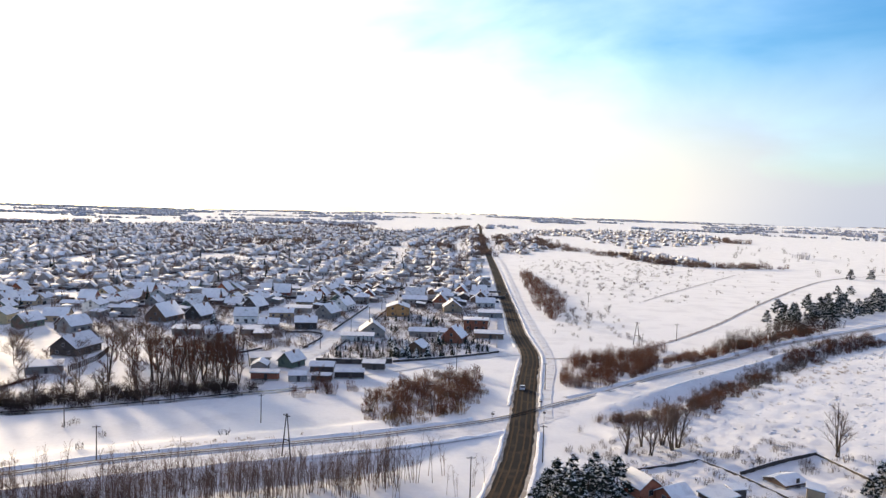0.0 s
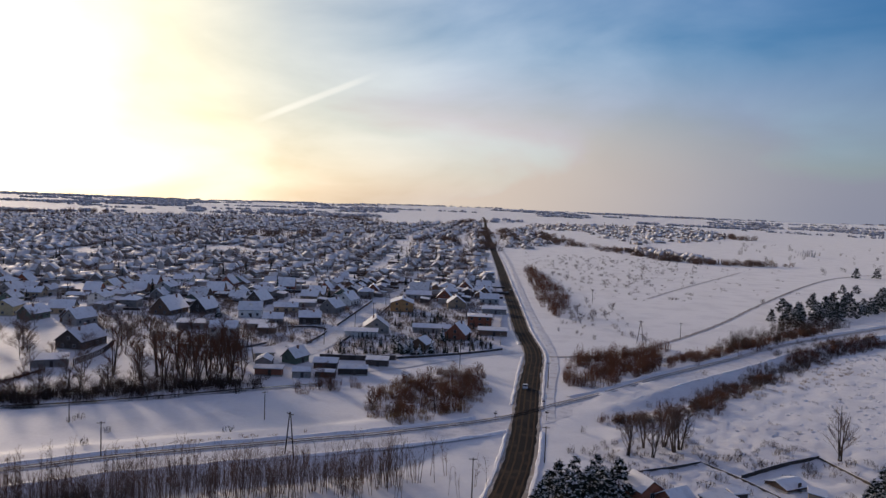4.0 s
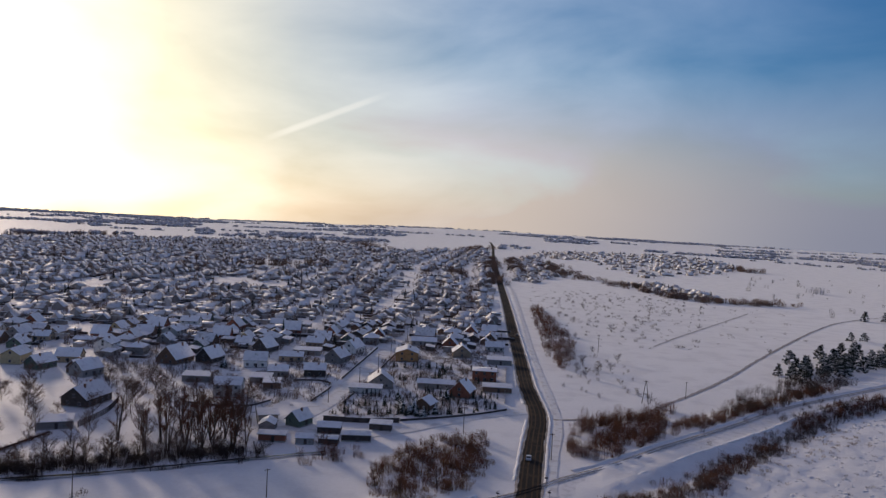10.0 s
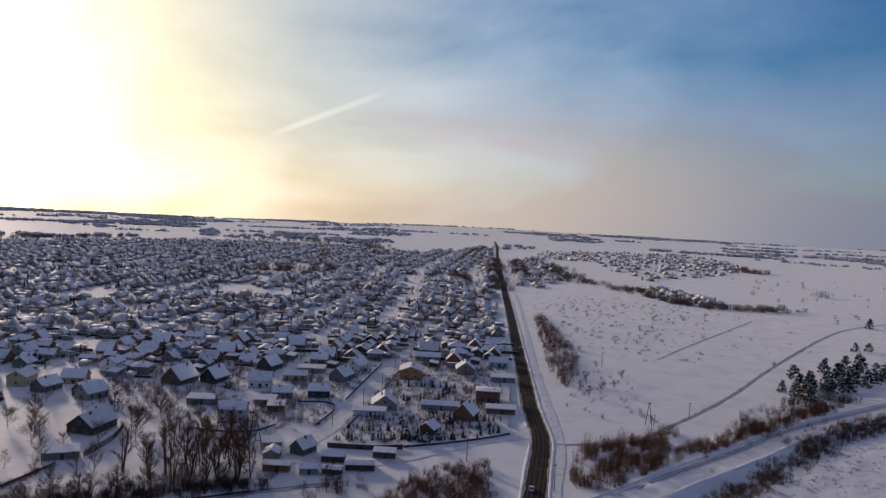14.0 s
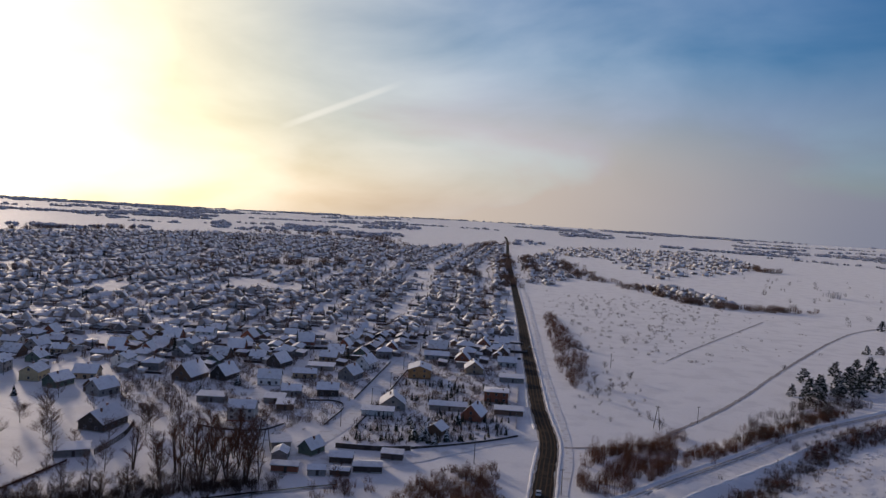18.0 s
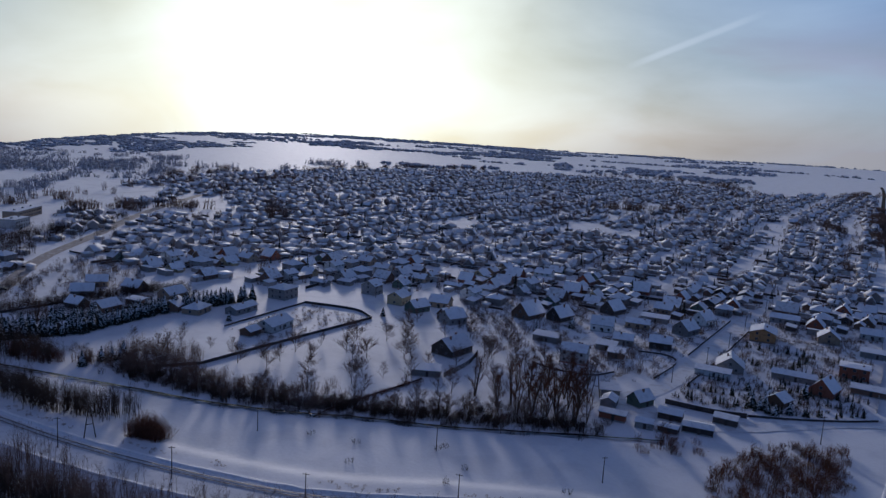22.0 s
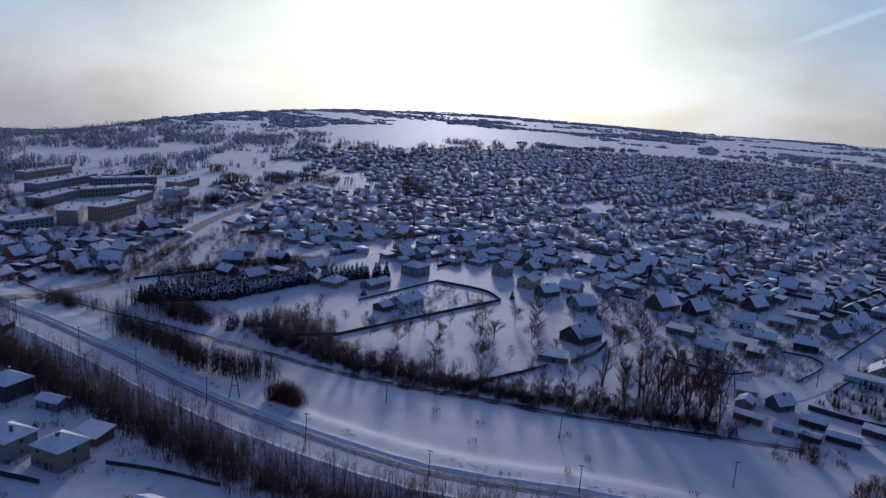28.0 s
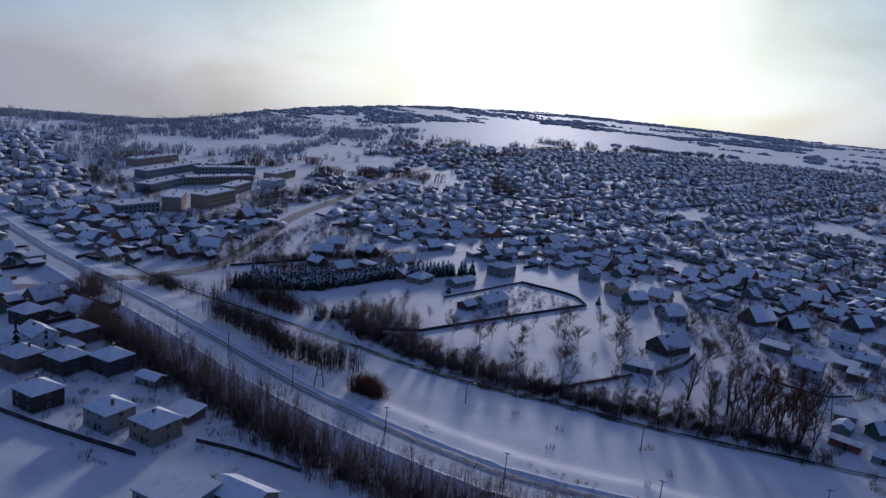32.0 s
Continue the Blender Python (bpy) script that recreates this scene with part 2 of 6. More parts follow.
CONCRETE = material("concrete", (0.36, 0.35, 0.33), 0.85, spread=0.18, scale=0.6, fine=5, bump=0.2)
DARK_WOOD = material("weathered_dark_boards", (0.07, 0.06, 0.055), 0.9, spread=0.3, scale=1.2, fine=9, obj_random=0.3)
POLE_WOOD = material("creosoted_pole", (0.07, 0.055, 0.045), 0.9, spread=0.25, scale=1.5, fine=9)
CERAMIC = material("insulator", (0.6, 0.6, 0.58), 0.3, spread=0.05)
BARK = material("bark", (0.085, 0.065, 0.05), 0.9, spread=0.25, scale=1, fine=6, obj_random=0.25)
TWIG = material("bare_twigs", (0.052, 0.036, 0.03), 0.9, spread=0.25, scale=0.4, fine=3, island=0.35)
TREE_TWIG = material("brown_tree_twigs", (0.165, 0.11, 0.085), 0.9, spread=0.25, scale=0.3, fine=3, island=0.35)
RUST_TWIG = material("reddish_willow_twigs", (0.125, 0.052, 0.03), 0.9, spread=0.25, scale=0.15, fine=2, island=0.4)
FROST_TWIG = material("frosted_twigs", (0.18, 0.155, 0.145), 0.85, spread=0.3, scale=0.1, fine=2, island=0.35)
NEEDLE = material("dark_needles", (0.022, 0.03, 0.022), 0.9, spread=0.3, scale=0.3, fine=4, island=0.4)
# far woods carry the paling of haze in their base colour
WOODS = material("hazed_far_woods", (0.48, 0.485, 0.52), 0.95, spread=0.25, scale=0.02, fine=0.4, island=0.4)
REED = material("dry_reed", (0.26, 0.17, 0.09), 0.95, spread=0.2, scale=0.3, fine=3, island=0.3)
TOWN_ROAD = material("salted_town_road", (0.40, 0.35, 0.30), 0.8, spread=0.15, scale=0.2, fine=2, second=(0.56, 0.53, 0.50), second_amount=0.35, spec=0.1)
TYRE = material("tyre_rubber", (0.02, 0.02, 0.02), 0.9, spread=0.1)
BED = material("snowy_track_bed", (0.78, 0.78, 0.80), 0.85, spread=0.1, scale=0.25, fine=2.5, second=(0.68, 0.68, 0.70), second_amount=0.4, spec=0.15)
DARK_WATER = material("dark_ditch_water", (0.02, 0.022, 0.026), 0.25, spread=0.2, scale=0.3, fine=3)
TYRE_TRACK = material("brown_slush_track", (0.085, 0.058, 0.038), 0.8, spread=0.3, scale=0.2, fine=2, spec=0.05)

# ---- plan lines ----
def curve(points, step=4.0):
    """Catmull-Rom through plan points, at even steps."""
    p = [Vector(q) for q in points]
    p = [2 * p[0] - p[1]] + p + [2 * p[-1] - p[-2]]
    out = []
    for i in range(1, len(p) - 2):
        a, b, c, d = p[i - 1:i + 3]
        n = max(1, int((c - b).length / step))
        for k in range(n):
            t = k / n
            out.append(0.5 * (2 * b + (c - a) * t + (2 * a - 5 * b + 4 * c - d) * t * t + (3 * b - a - 3 * c + d) * t ** 3))
    return out + [p[-2]]


RAIL = curve([(-1500, 60), (-900, 66), (-481, 84), (-356, 96), (-302, 105), (-250, 111), (-200, 116), (-160, 124), (-124, 135), (-105, 146), (-87, 158), (-64, 170),
              (-50, 177), (-35, 185), (-19, 197), (3, 215), (17, 231), (36, 249), (60, 276), (91, 310), (126, 350), (207, 423), (330, 530), (600, 760), (1200, 1250)])
ROAD = curve([(-60, -100), (-36, 0), (-18, 60), (-8, 105), (-1, 142), (2.5, 165), (4.5, 185), (6, 210), (7.5, 243), (9.3, 274), (10.5, 293), (10.5, 312), (8, 340), (6, 367), (3, 432), (-2, 528), (-9, 674), (-23, 935),
              (-50, 1450), (-78, 2130), (-99, 2470)])
DITCH = curve([(-520, 100), (-345, 122), (-274, 142), (-226, 156), (-192, 166), (-163, 179), (-150, 187), (-122, 200), (-101, 213), (-80, 226), (-60, 238)])
TRAIL = curve([(17, 300), (49, 313), (69, 342), (108, 403), (165, 507), (250, 654), (312, 740), (420, 840)])
STREET = curve([(7, 311), (-10, 301), (-24, 287), (-43, 268), (-60, 258), (-84, 262), (-78, 284), (-75, 310), (-74, 340), (-73, 414), (-72, 535), (-79, 722), (-90, 856), (-120, 1100)])
STREET_B = curve([(-126, 300), (-124, 360), (-126, 426), (-140, 595), (-148, 779), (-158, 953), (-185, 1150)])
WEST_ROAD = curve([(-346, 60), (-342, 100), (-345, 130), (-356, 160), (-400, 205), (-461, 260), (-530, 345), (-610, 440), (-720, 600)])
LANE = curve([(-345, 132), (-336, 174), (-331, 234), (-340, 304), (-345, 380)])


def dist_fn(line):
    a = np.array([q[:2] for q in line])
    p, d = a[:-1], a[1:] - a[:-1]
    dd = (d ** 2).sum(1)

    def f(x, y):
        """Distance to the line, and on which side of it."""
        shape = np.shape(x)
        x, y = np.ravel(x), np.ravel(y)
        best, side = np.empty(len(x)), np.empty(len(x))
        for s in range(0, len(x), 4000):
            ex, ey = x[s:s + 4000, None] - p[:, 0], y[s:s + 4000, None] - p[:, 1]
            t = np.clip((ex * d[:, 0] + ey * d[:, 1]) / dd, 0, 1)
            ex, ey = ex - t * d[:, 0], ey - t * d[:, 1]
            r = np.hypot(ex, ey)
            k = r.argmin(1)
            n = np.arange(len(k))
            best[s:s + 4000], side[s:s + 4000] = r[n, k], np.sign(d[k, 0] * ey[n, k] - d[k, 1] * ex[n, k])
        return best.reshape(shape), side.reshape(shape)
    return f


rail_d, ditch_d, road_d = dist_fn(RAIL[::3]), dist_fn(DITCH[::2]), dist_fn(ROAD[::3])


def smooth(a, b, x):
    t = np.clip((x - a) / (b - a), 0, 1)
    return t * t * (3 - 2 * t)


def height(x, y):
    """The lie of the land: flat, with a railway bank, a ditch, a rough field and slowly rising distance."""
    x, y = np.asarray(x, float), np.asarray(y, float)
    r = np.hypot(x, y)
    bearing = np.degrees(np.arctan2(-x, y))
    crest = 1250 + 3250 * (1 - smooth(40, 72, bearing)) + 4000 * smooth(110, 150, bearing)     # the land falls away beyond the western woods
    z = 6.0 * smooth(1900, 4000, r) * np.sin(bearing * 0.16 + 1) - 0.07 * np.maximum(0, r - crest)
    near = r < 900
    if np.any(near):
        xn, yn = x[near], y[near]
        d, s = rail_d(xn, yn)
        level = 1 - smooth(7, 48, road_d(xn, yn)[0])     # the level crossing lies flush with the road
        bank = 1.3 * (1 - smooth(10.6, 17.0, d)) - 0.8 * np.where(s < 0, np.exp(-((d - 20) / 5) ** 2), 0)
        z[near] += bank * (1 - level) - 1.0 * np.exp(-(ditch_d(xn, yn)[0] / 1.6) ** 2)
    return z


def hz(x, y):
    return float(height(np.array([x]), np.array([y]))[0])


def mesh_object(name, verts, faces, mats, parent=None, label="", index=None):
    me = bpy.data.meshes.new(name)
    me.from_pydata([tuple(v) for v in verts], [], faces)
    for m in mats if isinstance(mats, (list, tuple)) else [mats]:
        me.materials.append(m)
    if index is not None:
        me.polygons.foreach_set("material_index", index)
    me.update()
    ob = new(name, me)
    if parent:
        ob.parent = parent
    if label:
        ob["label"] = label
    return ob


# ground: rings round the place, fine in front, reaching the horizon
def build_ground():
    az = np.unique(np.concatenate([np.linspace(-180, -40, 24), np.linspace(-40, 88, 330), np.linspace(88, 180, 16)]))[:-1]
    rs = [0.5, 25.0]
    while rs[-1] < 4900:
        rs.append(rs[-1] + max(2.2, rs[-1] * 0.0125))
    rs = np.array(rs)
    A, R = np.meshgrid(np.radians(az), rs)
    X, Y = -np.sin(A) * R, np.cos(A) * R
    Z = height(X, Y)
    rough = (X > 28) & (Y < 0.62 * X + 232)
    for i, j in zip(*np.where(R < 700)):
        x, y = X[i, j], Y[i, j]
        d = 0.10 * noise.noise((x * 0.11, y * 0.11, 0.3)) + 0.05 * noise.noise((x * 0.4, y * 0.4, 2.3))
        if rough[i, j]:
            d += 1.0 * abs(noise.noise((x * 0.28, y * 0.28, 5.1))) + 0.4 * noise.noise((x * 0.6, y * 0.6, 1.1))
        Z[i, j] += d
    n, m = X.shape
    verts = np.stack([X, Y, Z], -1).reshape(-1, 3)
    faces = [(i * m + j, i * m + (j + 1) % m, (i + 1) * m + (j + 1) % m, (i + 1) * m + j) for i in range(n - 1) for j in range(m)]
    faces = [f[::-1] for f in faces]
    ob = mesh_object("ground", verts.tolist(), faces, SNOW)
    for p in ob.data.polygons:
        p.use_smooth = True
    tagged(ob, "flat snow-covered land with fields and gentle rises far off", "ground", kind="structure")


build_ground()


def strip(line, width, lift, offset=0.0, name="strip", mat=None, wobble=0.0, crown=0.0, seed=1):
    rnd = random.Random(seed)
    verts, faces = [], []
    n = len(line)
    base = height(np.array([q.x for q in line]), np.array([q.y for q in line]))
    for i, q in enumerate(line):
        t = (line[min(i + 1, n - 1)] - line[max(i - 1, 0)]).normalized()
        nx, ny = t.y, -t.x
        for k in (-1, -0.33, 0.33, 1):
            o = offset + k * width / 2 + (rnd.uniform(-wobble, wobble) if abs(k) == 1 else 0)
            x, y = q.x + nx * o, q.y + ny * o
            verts.append((x, y, base[i] + lift + (crown if abs(k) < 1 else 0)))
        if i:
            b = 4 * (i - 1)
            faces += [(b + k, b + k + 1, b + k + 5, b + k + 4) for k in range(3)]
    return mesh_object(name, verts, faces, mat)


tagged(strip(ROAD, 6.8, 0.16, name="road", mat=ASPHALT, wobble=0.25, crown=0.06), "dark wet asphalt road swept clear of snow", "road", kind="structure")
for off in (-2.5, -0.95, 0.95, 2.5):
    tagged(strip([q for q in ROAD if 90 < q.y < 620], 0.5, 0.235 if abs(off) < 2 else 0.225, offset=off, name="wheel_track", mat=TYRE_TRACK, wobble=0.12), "brown slush track worn by wheels on the road", "wheel track", kind="structure")
for off in (-3.75, 3.75):
    tagged(strip([q for q in ROAD if 60 < q.y < 1400], 0.9, 0.13, offset=off, name="slush_verge", mat=TOWN_ROAD, wobble=0.25, crown=0.03, seed=8), "tan slush thrown up along the edge of the road", "slush verge", kind="structure")
tagged(strip(STREET, 9.0, 0.13, name="village_street", mat=PACKED, wobble=0.4), "village street of packed snow between fences", "street", kind="structure")
tagged(strip(STREET_B, 8.0, 0.13, name="village_street", mat=PACKED, wobble=0.4), "second village street of packed snow", "street", kind="structure")
tagged(strip(WEST_ROAD, 8.5, 0.2, name="town_road", mat=TOWN_ROAD, wobble=0.4), "wide town road with tan slush and packed snow", "road", kind="structure")
tagged(strip(LANE, 5.0, 0.12, name="lane", mat=PACKED, wobble=0.4), "narrow lane of packed snow", "lane", kind="structure")
tagged(strip(curve([(13, 215), (15, 251), (18, 280), (18.5, 304), (17, 340), (15, 370), (10.5, 452), (6.5, 555), (-2, 765), (-9, 875), (-20, 1000)]), 3.0, 0.14, name="footpath", mat=PACKED, wobble=0.2), "snowy footpath beside the road", "footpath", kind="structure")
TRACKS = material("trodden_snow_track", (0.45, 0.43, 0.43), 0.85, spread=0.2, scale=0.3, fine=3, second=(0.30, 0.27, 0.25), second_amount=0.5)
tagged(strip(TRAIL, 1.8, 0.15, name="field_track", mat=TRACKS, wobble=0.5), "trodden track across the snowy field", "track", kind="structure")
tagged(strip(curve([(91, 506), (130, 581), (221, 747)]), 1.1, 0.15, name="field_track", mat=TRACKS, wobble=0.5), "faint track across the snowy field", "track", kind="structure")
tagged(strip(DITCH, 1.3, 1.16, name="ditch_water", mat=DARK_WATER, wobble=0.3), "dark open water in a narrow ditch", "ditch", kind="structure")
tagged(strip(RAIL, 12.0, 0.06, offset=4.0, name="track_bed", mat=BED, wobble=0.5), "wide level bed of packed grey snow along the railway", "railway bed", kind="structure")
tagged(strip(RAIL, 3.2, 0.10, name="ballast_bed", mat=BALLAST, wobble=0.25), "snow-dusted gravel bed of the railway", "railway bed", kind="structure")


def berm(line, off, w, h, name, seed):
    """A low ridge of ploughed snow along a road edge."""
    rnd = random.Random(seed)
    verts, faces, n = [], [], len(line)
    base = height(np.array([q.x for q in line]), np.array([q.y for q in line]))
    for i, q in enumerate(line):
        t = (line[min(i + 1, n - 1)] - line[max(i - 1, 0)]).normalized()
        k = h * rnd.uniform(0.5, 1.3)
        for o, z in ((-w / 2, -0.1), (-w / 4, k * 0.8), (w / 6, k), (w / 2, -0.1)):
            o += off + rnd.uniform(-0.2, 0.2)
            verts.append((q.x + t.y * o, q.y - t.x * o, base[i] + z + 0.05))
        if i:
            b = 4 * (i - 1)
            faces += [(b + j, b + j + 1, b + j + 5, b + j + 4) for j in range(3)]
    return tagged(mesh_object(name, verts, faces, SNOW_ROOF), "ridge of ploughed snow along the road edge", "snow bank", kind="structure")


for off in (-4.7, 4.7):
    berm([q for q in ROAD if 100 < q.y < 205], off, 1.3, 0.35, "snow_bank", 3)
    berm([q for q in ROAD if 226 < q.y < (300 if off < 0 else 1200)], off, 1.3, 0.35, "snow_bank", 4)
berm([q for q in ROAD if 320 < q.y < 1200], -4.7, 1.3, 0.35, "snow_bank", 5)
for off in (-3.9, 10.2):
    berm([q for q in RAIL if -700 < q.x < -4], off, 2.2, 0.45, "snow_bank", 6)
    berm([q for q in RAIL if 20 < q.x < 700], off, 2.2, 0.45, "snow_bank", 7)


# ---- builders ----
class Shape:
    """Gathers vertices, faces and material numbers for one mesh."""

    def __init__(self):
        self.v, self.f, self.m = [], [], []

    def add(self, verts, faces, mi=0):
        b = len(self.v)
        self.v += [tuple(q) for q in verts]
        self.f += [tuple(b + k for k in f) for f in faces]
        self.m += [mi] * len(faces)
        return self

    def box(self, x0, y0, z0, x1, y1, z1, mi=0):
        return self.add([(x0, y0, z0), (x1, y0, z0), (x1, y1, z0), (x0, y1, z0), (x0, y0, z1), (x1, y0, z1), (x1, y1, z1), (x0, y1, z1)],
                        [(0, 3, 2, 1), (4, 5, 6, 7), (0, 1, 5, 4), (1, 2, 6, 5), (2, 3, 7, 6), (3, 0, 4, 7)], mi)

    def tube(self, p, q, r0, r1, sides=5, mi=0):
        p, q = Vector(p), Vector(q)
        d = (q - p).normalized()
        a = d.orthogonal().normalized()
        b = d.cross(a)
        ring = [a * math.cos(k * math.tau / sides) + b * math.sin(k * math.tau / sides) for k in range(sides)]
        verts = [p + c * r0 for c in ring] + [q + c * r1 for c in ring]
        faces = [(k, (k + 1) % sides, sides + (k + 1) % sides, sides + k) for k in range(sides)]
        return self.add(verts, faces + [tuple(range(sides))[::-1], tuple(range(sides, 2 * sides))], mi)

    def spike(self, p, q, r, mi=0):
        p, q = Vector(p), Vector(q)
        d = (q - p).normalized()
        a = d.orthogonal().normalized() * r
        b = d.cross(a)
        return self.add([p + a, p - a * 0.5 + b * 0.87, p - a * 0.5 - b * 0.87, q], [(0, 1, 3), (1, 2, 3), (2, 0, 3)], mi)

    def mesh(self, name, mats):
        me = bpy.data.meshes.new(name)
        me.from_pydata(self.v, [], self.f)
        for m in mats if isinstance(mats, (list, tuple)) else [mats]:
            me.materials.append(m)
        me.polygons.foreach_set("material_index", self.m)
        me.update()
        return me


def part(name, shape, mats, parent=None, label=""):
    ob = new(name, shape.mesh(name, mats))
    ob.parent = parent
    if label:
        ob["label"] = label
    return ob


def twin(ob, m, parent):
    """Another piece on the same mesh."""
    o = new(ob.name.split(".")[0], ob.data)
    o.parent, o.matrix_basis = parent, m
    return o


def at(x, y, rot=0.0, s=1.0, lift=0.0):
    return pose(x, y, hz(x, y) + lift, 0, 0, rot) @ Matrix.Diagonal((s, s, s, 1))


def scatter(name, shape, places, mats, label, category, kind="stuff"):
    """One mesh with a turned and sized copy of the shape at every place (x, y, z, width, height, turn)."""
    V = np.array(shape.v)
    tri = [(f[0], f[k], f[k + 1]) for f in shape.f for k in range(1, len(f) - 1)]
    mi = [m for f, m in zip(shape.f, shape.m) for k in range(len(f) - 2)]
    F = np.array(tri)
    P = np.array(places, float)
    c, s = np.cos(P[:, 5])[:, None], np.sin(P[:, 5])[:, None]
    x, y = V[:, 0] * P[:, 3:4], V[:, 1] * P[:, 3:4]
    co = np.stack([P[:, 0:1] + c * x - s * y, P[:, 1:2] + s * x + c * y, P[:, 2:3] + V[:, 2] * P[:, 4:5]], -1).reshape(-1, 3)
    faces = (F[None] + (np.arange(len(P)) * len(V))[:, None, None]).reshape(-1, 3)
    me = bpy.data.meshes.new(name)
    me.vertices.add(len(co)); me.vertices.foreach_set("co", co.ravel())
    me.loops.add(faces.size); me.loops.foreach_set("vertex_index", faces.ravel().astype(np.int32))
    me.polygons.add(len(faces)); me.polygons.foreach_set("loop_start", np.arange(0, faces.size, 3, dtype=np.int32))
    for m in mats if isinstance(mats, (list, tuple)) else [mats]:
        me.materials.append(m)
    me.polygons.foreach_set("material_index", np.tile(np.array(mi, np.int32), len(P)))
    me.update(calc_edges=True)
    me.validate()
    return tagged(new(name, me), label, category, kind=kind)


def inside(poly, x, y):
    hit, j = False, len(poly) - 1
    for i, (xi, yi) in enumerate(poly):
        xj, yj = poly[j]
        if (yi > y) != (yj > y) and x < (xj - xi) * (y - yi) / (yj - yi) + xi:
            hit = not hit
        j = i
    return hit


# ---- houses ----
def gable_slab(w, d, h, slope, over, thick, lift, rnd, rough=0.0):
    """Both pitches of a gable roof as one closed slab."""
    xs = [(-1 + 2 * i / 6) * (w / 2 + over) for i in range(7)]
    e = d / 2 + over
    ys = [-e, -e * 0.5, 0, e * 0.5, e]
    top, low = [], []
    for y in ys:
        for x in xs:
            z = h + slope * (d / 2 - abs(y)) + lift
            low.append((x, y, z))
            edge = 0.55 if abs(y) == e or x in (xs[0], xs[-1]) else 1.0
            top.append((x, y, z + thick * edge + rnd.uniform(-rough, rough)))
    n, m = len(ys), len(xs)
    faces = []
    for i in range(n - 1):
        for j in range(m - 1):
            a, b, c, dd = i * m + j, i * m + j + 1, (i + 1) * m + j + 1, (i + 1) * m + j
            faces += [(a + n * m, b + n * m, c + n * m, dd + n * m), (a, dd, c, b)]
    k = n * m
    for i in range(n - 1):
        for j in (0, m - 1):
            a, b = i * m + j, (i + 1) * m + j
            faces.append((a, b, b + k, a + k) if j else (b, a, a + k, b + k))
    for j in range(m - 1):
        for i in (0, n - 1):
            a, b = i * m + j, i * m + j + 1
            faces.append((b, a, a + k, b + k) if i else (a, b, b + k, a + k))
    return Shape().add(low + top, faces)


def hip_slab(w, d, h, slope, over, thick, lift):
    e, f = d / 2 + over, w / 2 + over
    rx = max(0.3, f - e)
    z0 = h - slope * over + lift
    z1 = z0 + slope * e
    v = [(-f, -e, z0), (f, -e, z0), (f, e, z0), (-f, e, z0), (-rx, 0, z1), (rx, 0, z1)]
    u = [(x, y, z + thick * (0.6 if i < 4 else 1)) for i, (x, y, z) in enumerate(v)]
    top = [(0, 1, 5, 4), (1, 2, 5), (2, 3, 4, 5), (3, 0, 4)]
    faces = [tuple(k + 6 for k in f) for f in top] + [f[::-1] for f in top]
    faces += [(a, (a + 1) % 4, (a + 1) % 4 + 6, a + 6) for a in range(4)]
    return Shape().add(v + u, faces)


def shed_slab(w, d, h, slope, over, thick, lift):
    e, f = d / 2 + over, w / 2 + over
    v = [(x, y, h + lift + slope * (y + d / 2)) for x, y in ((-f, -e), (f, -e), (f, e), (-f, e))]
    v += [(x * 0.995, y * 0.995, z + thick) for x, y, z in v]
    return Shape().add(v, [(3, 2, 1, 0), (4, 5, 6, 7), (0, 1, 5, 4), (1, 2, 6, 5), (2, 3, 7, 6), (3, 0, 4, 7)])


def window_shape(w=1.2, h=1.3):
    s = Shape().box(-w / 2, -0.05, 0, w / 2, 0.05, h, 0)
    return s.add([(-w / 2 + 0.1, -0.056, 0.1), (-0.04, -0.056, 0.1), (-0.04, -0.056, h - 0.1), (-w / 2 + 0.1, -0.056, h - 0.1),
                  (0.04, -0.056, 0.1), (w / 2 - 0.1, -0.056, 0.1), (w / 2 - 0.1, -0.056, h - 0.1), (0.04, -0.056, h - 0.1)], [(0, 1, 2, 3), (4, 5, 6, 7)], 1)


WINDOW = window_shape().mesh("window", [TRIM, GLASS])
DOOR = Shape().box(-0.5, -0.06, 0, 0.5, 0.06, 2.05).box(-0.4, -0.075, 1.1, 0.4, -0.06, 1.9).mesh("door", DARK_WOOD)


def piece(name, mesh, m, parent):
    o = new(name, mesh)
    o.parent, o.matrix_basis = parent, m
    return o


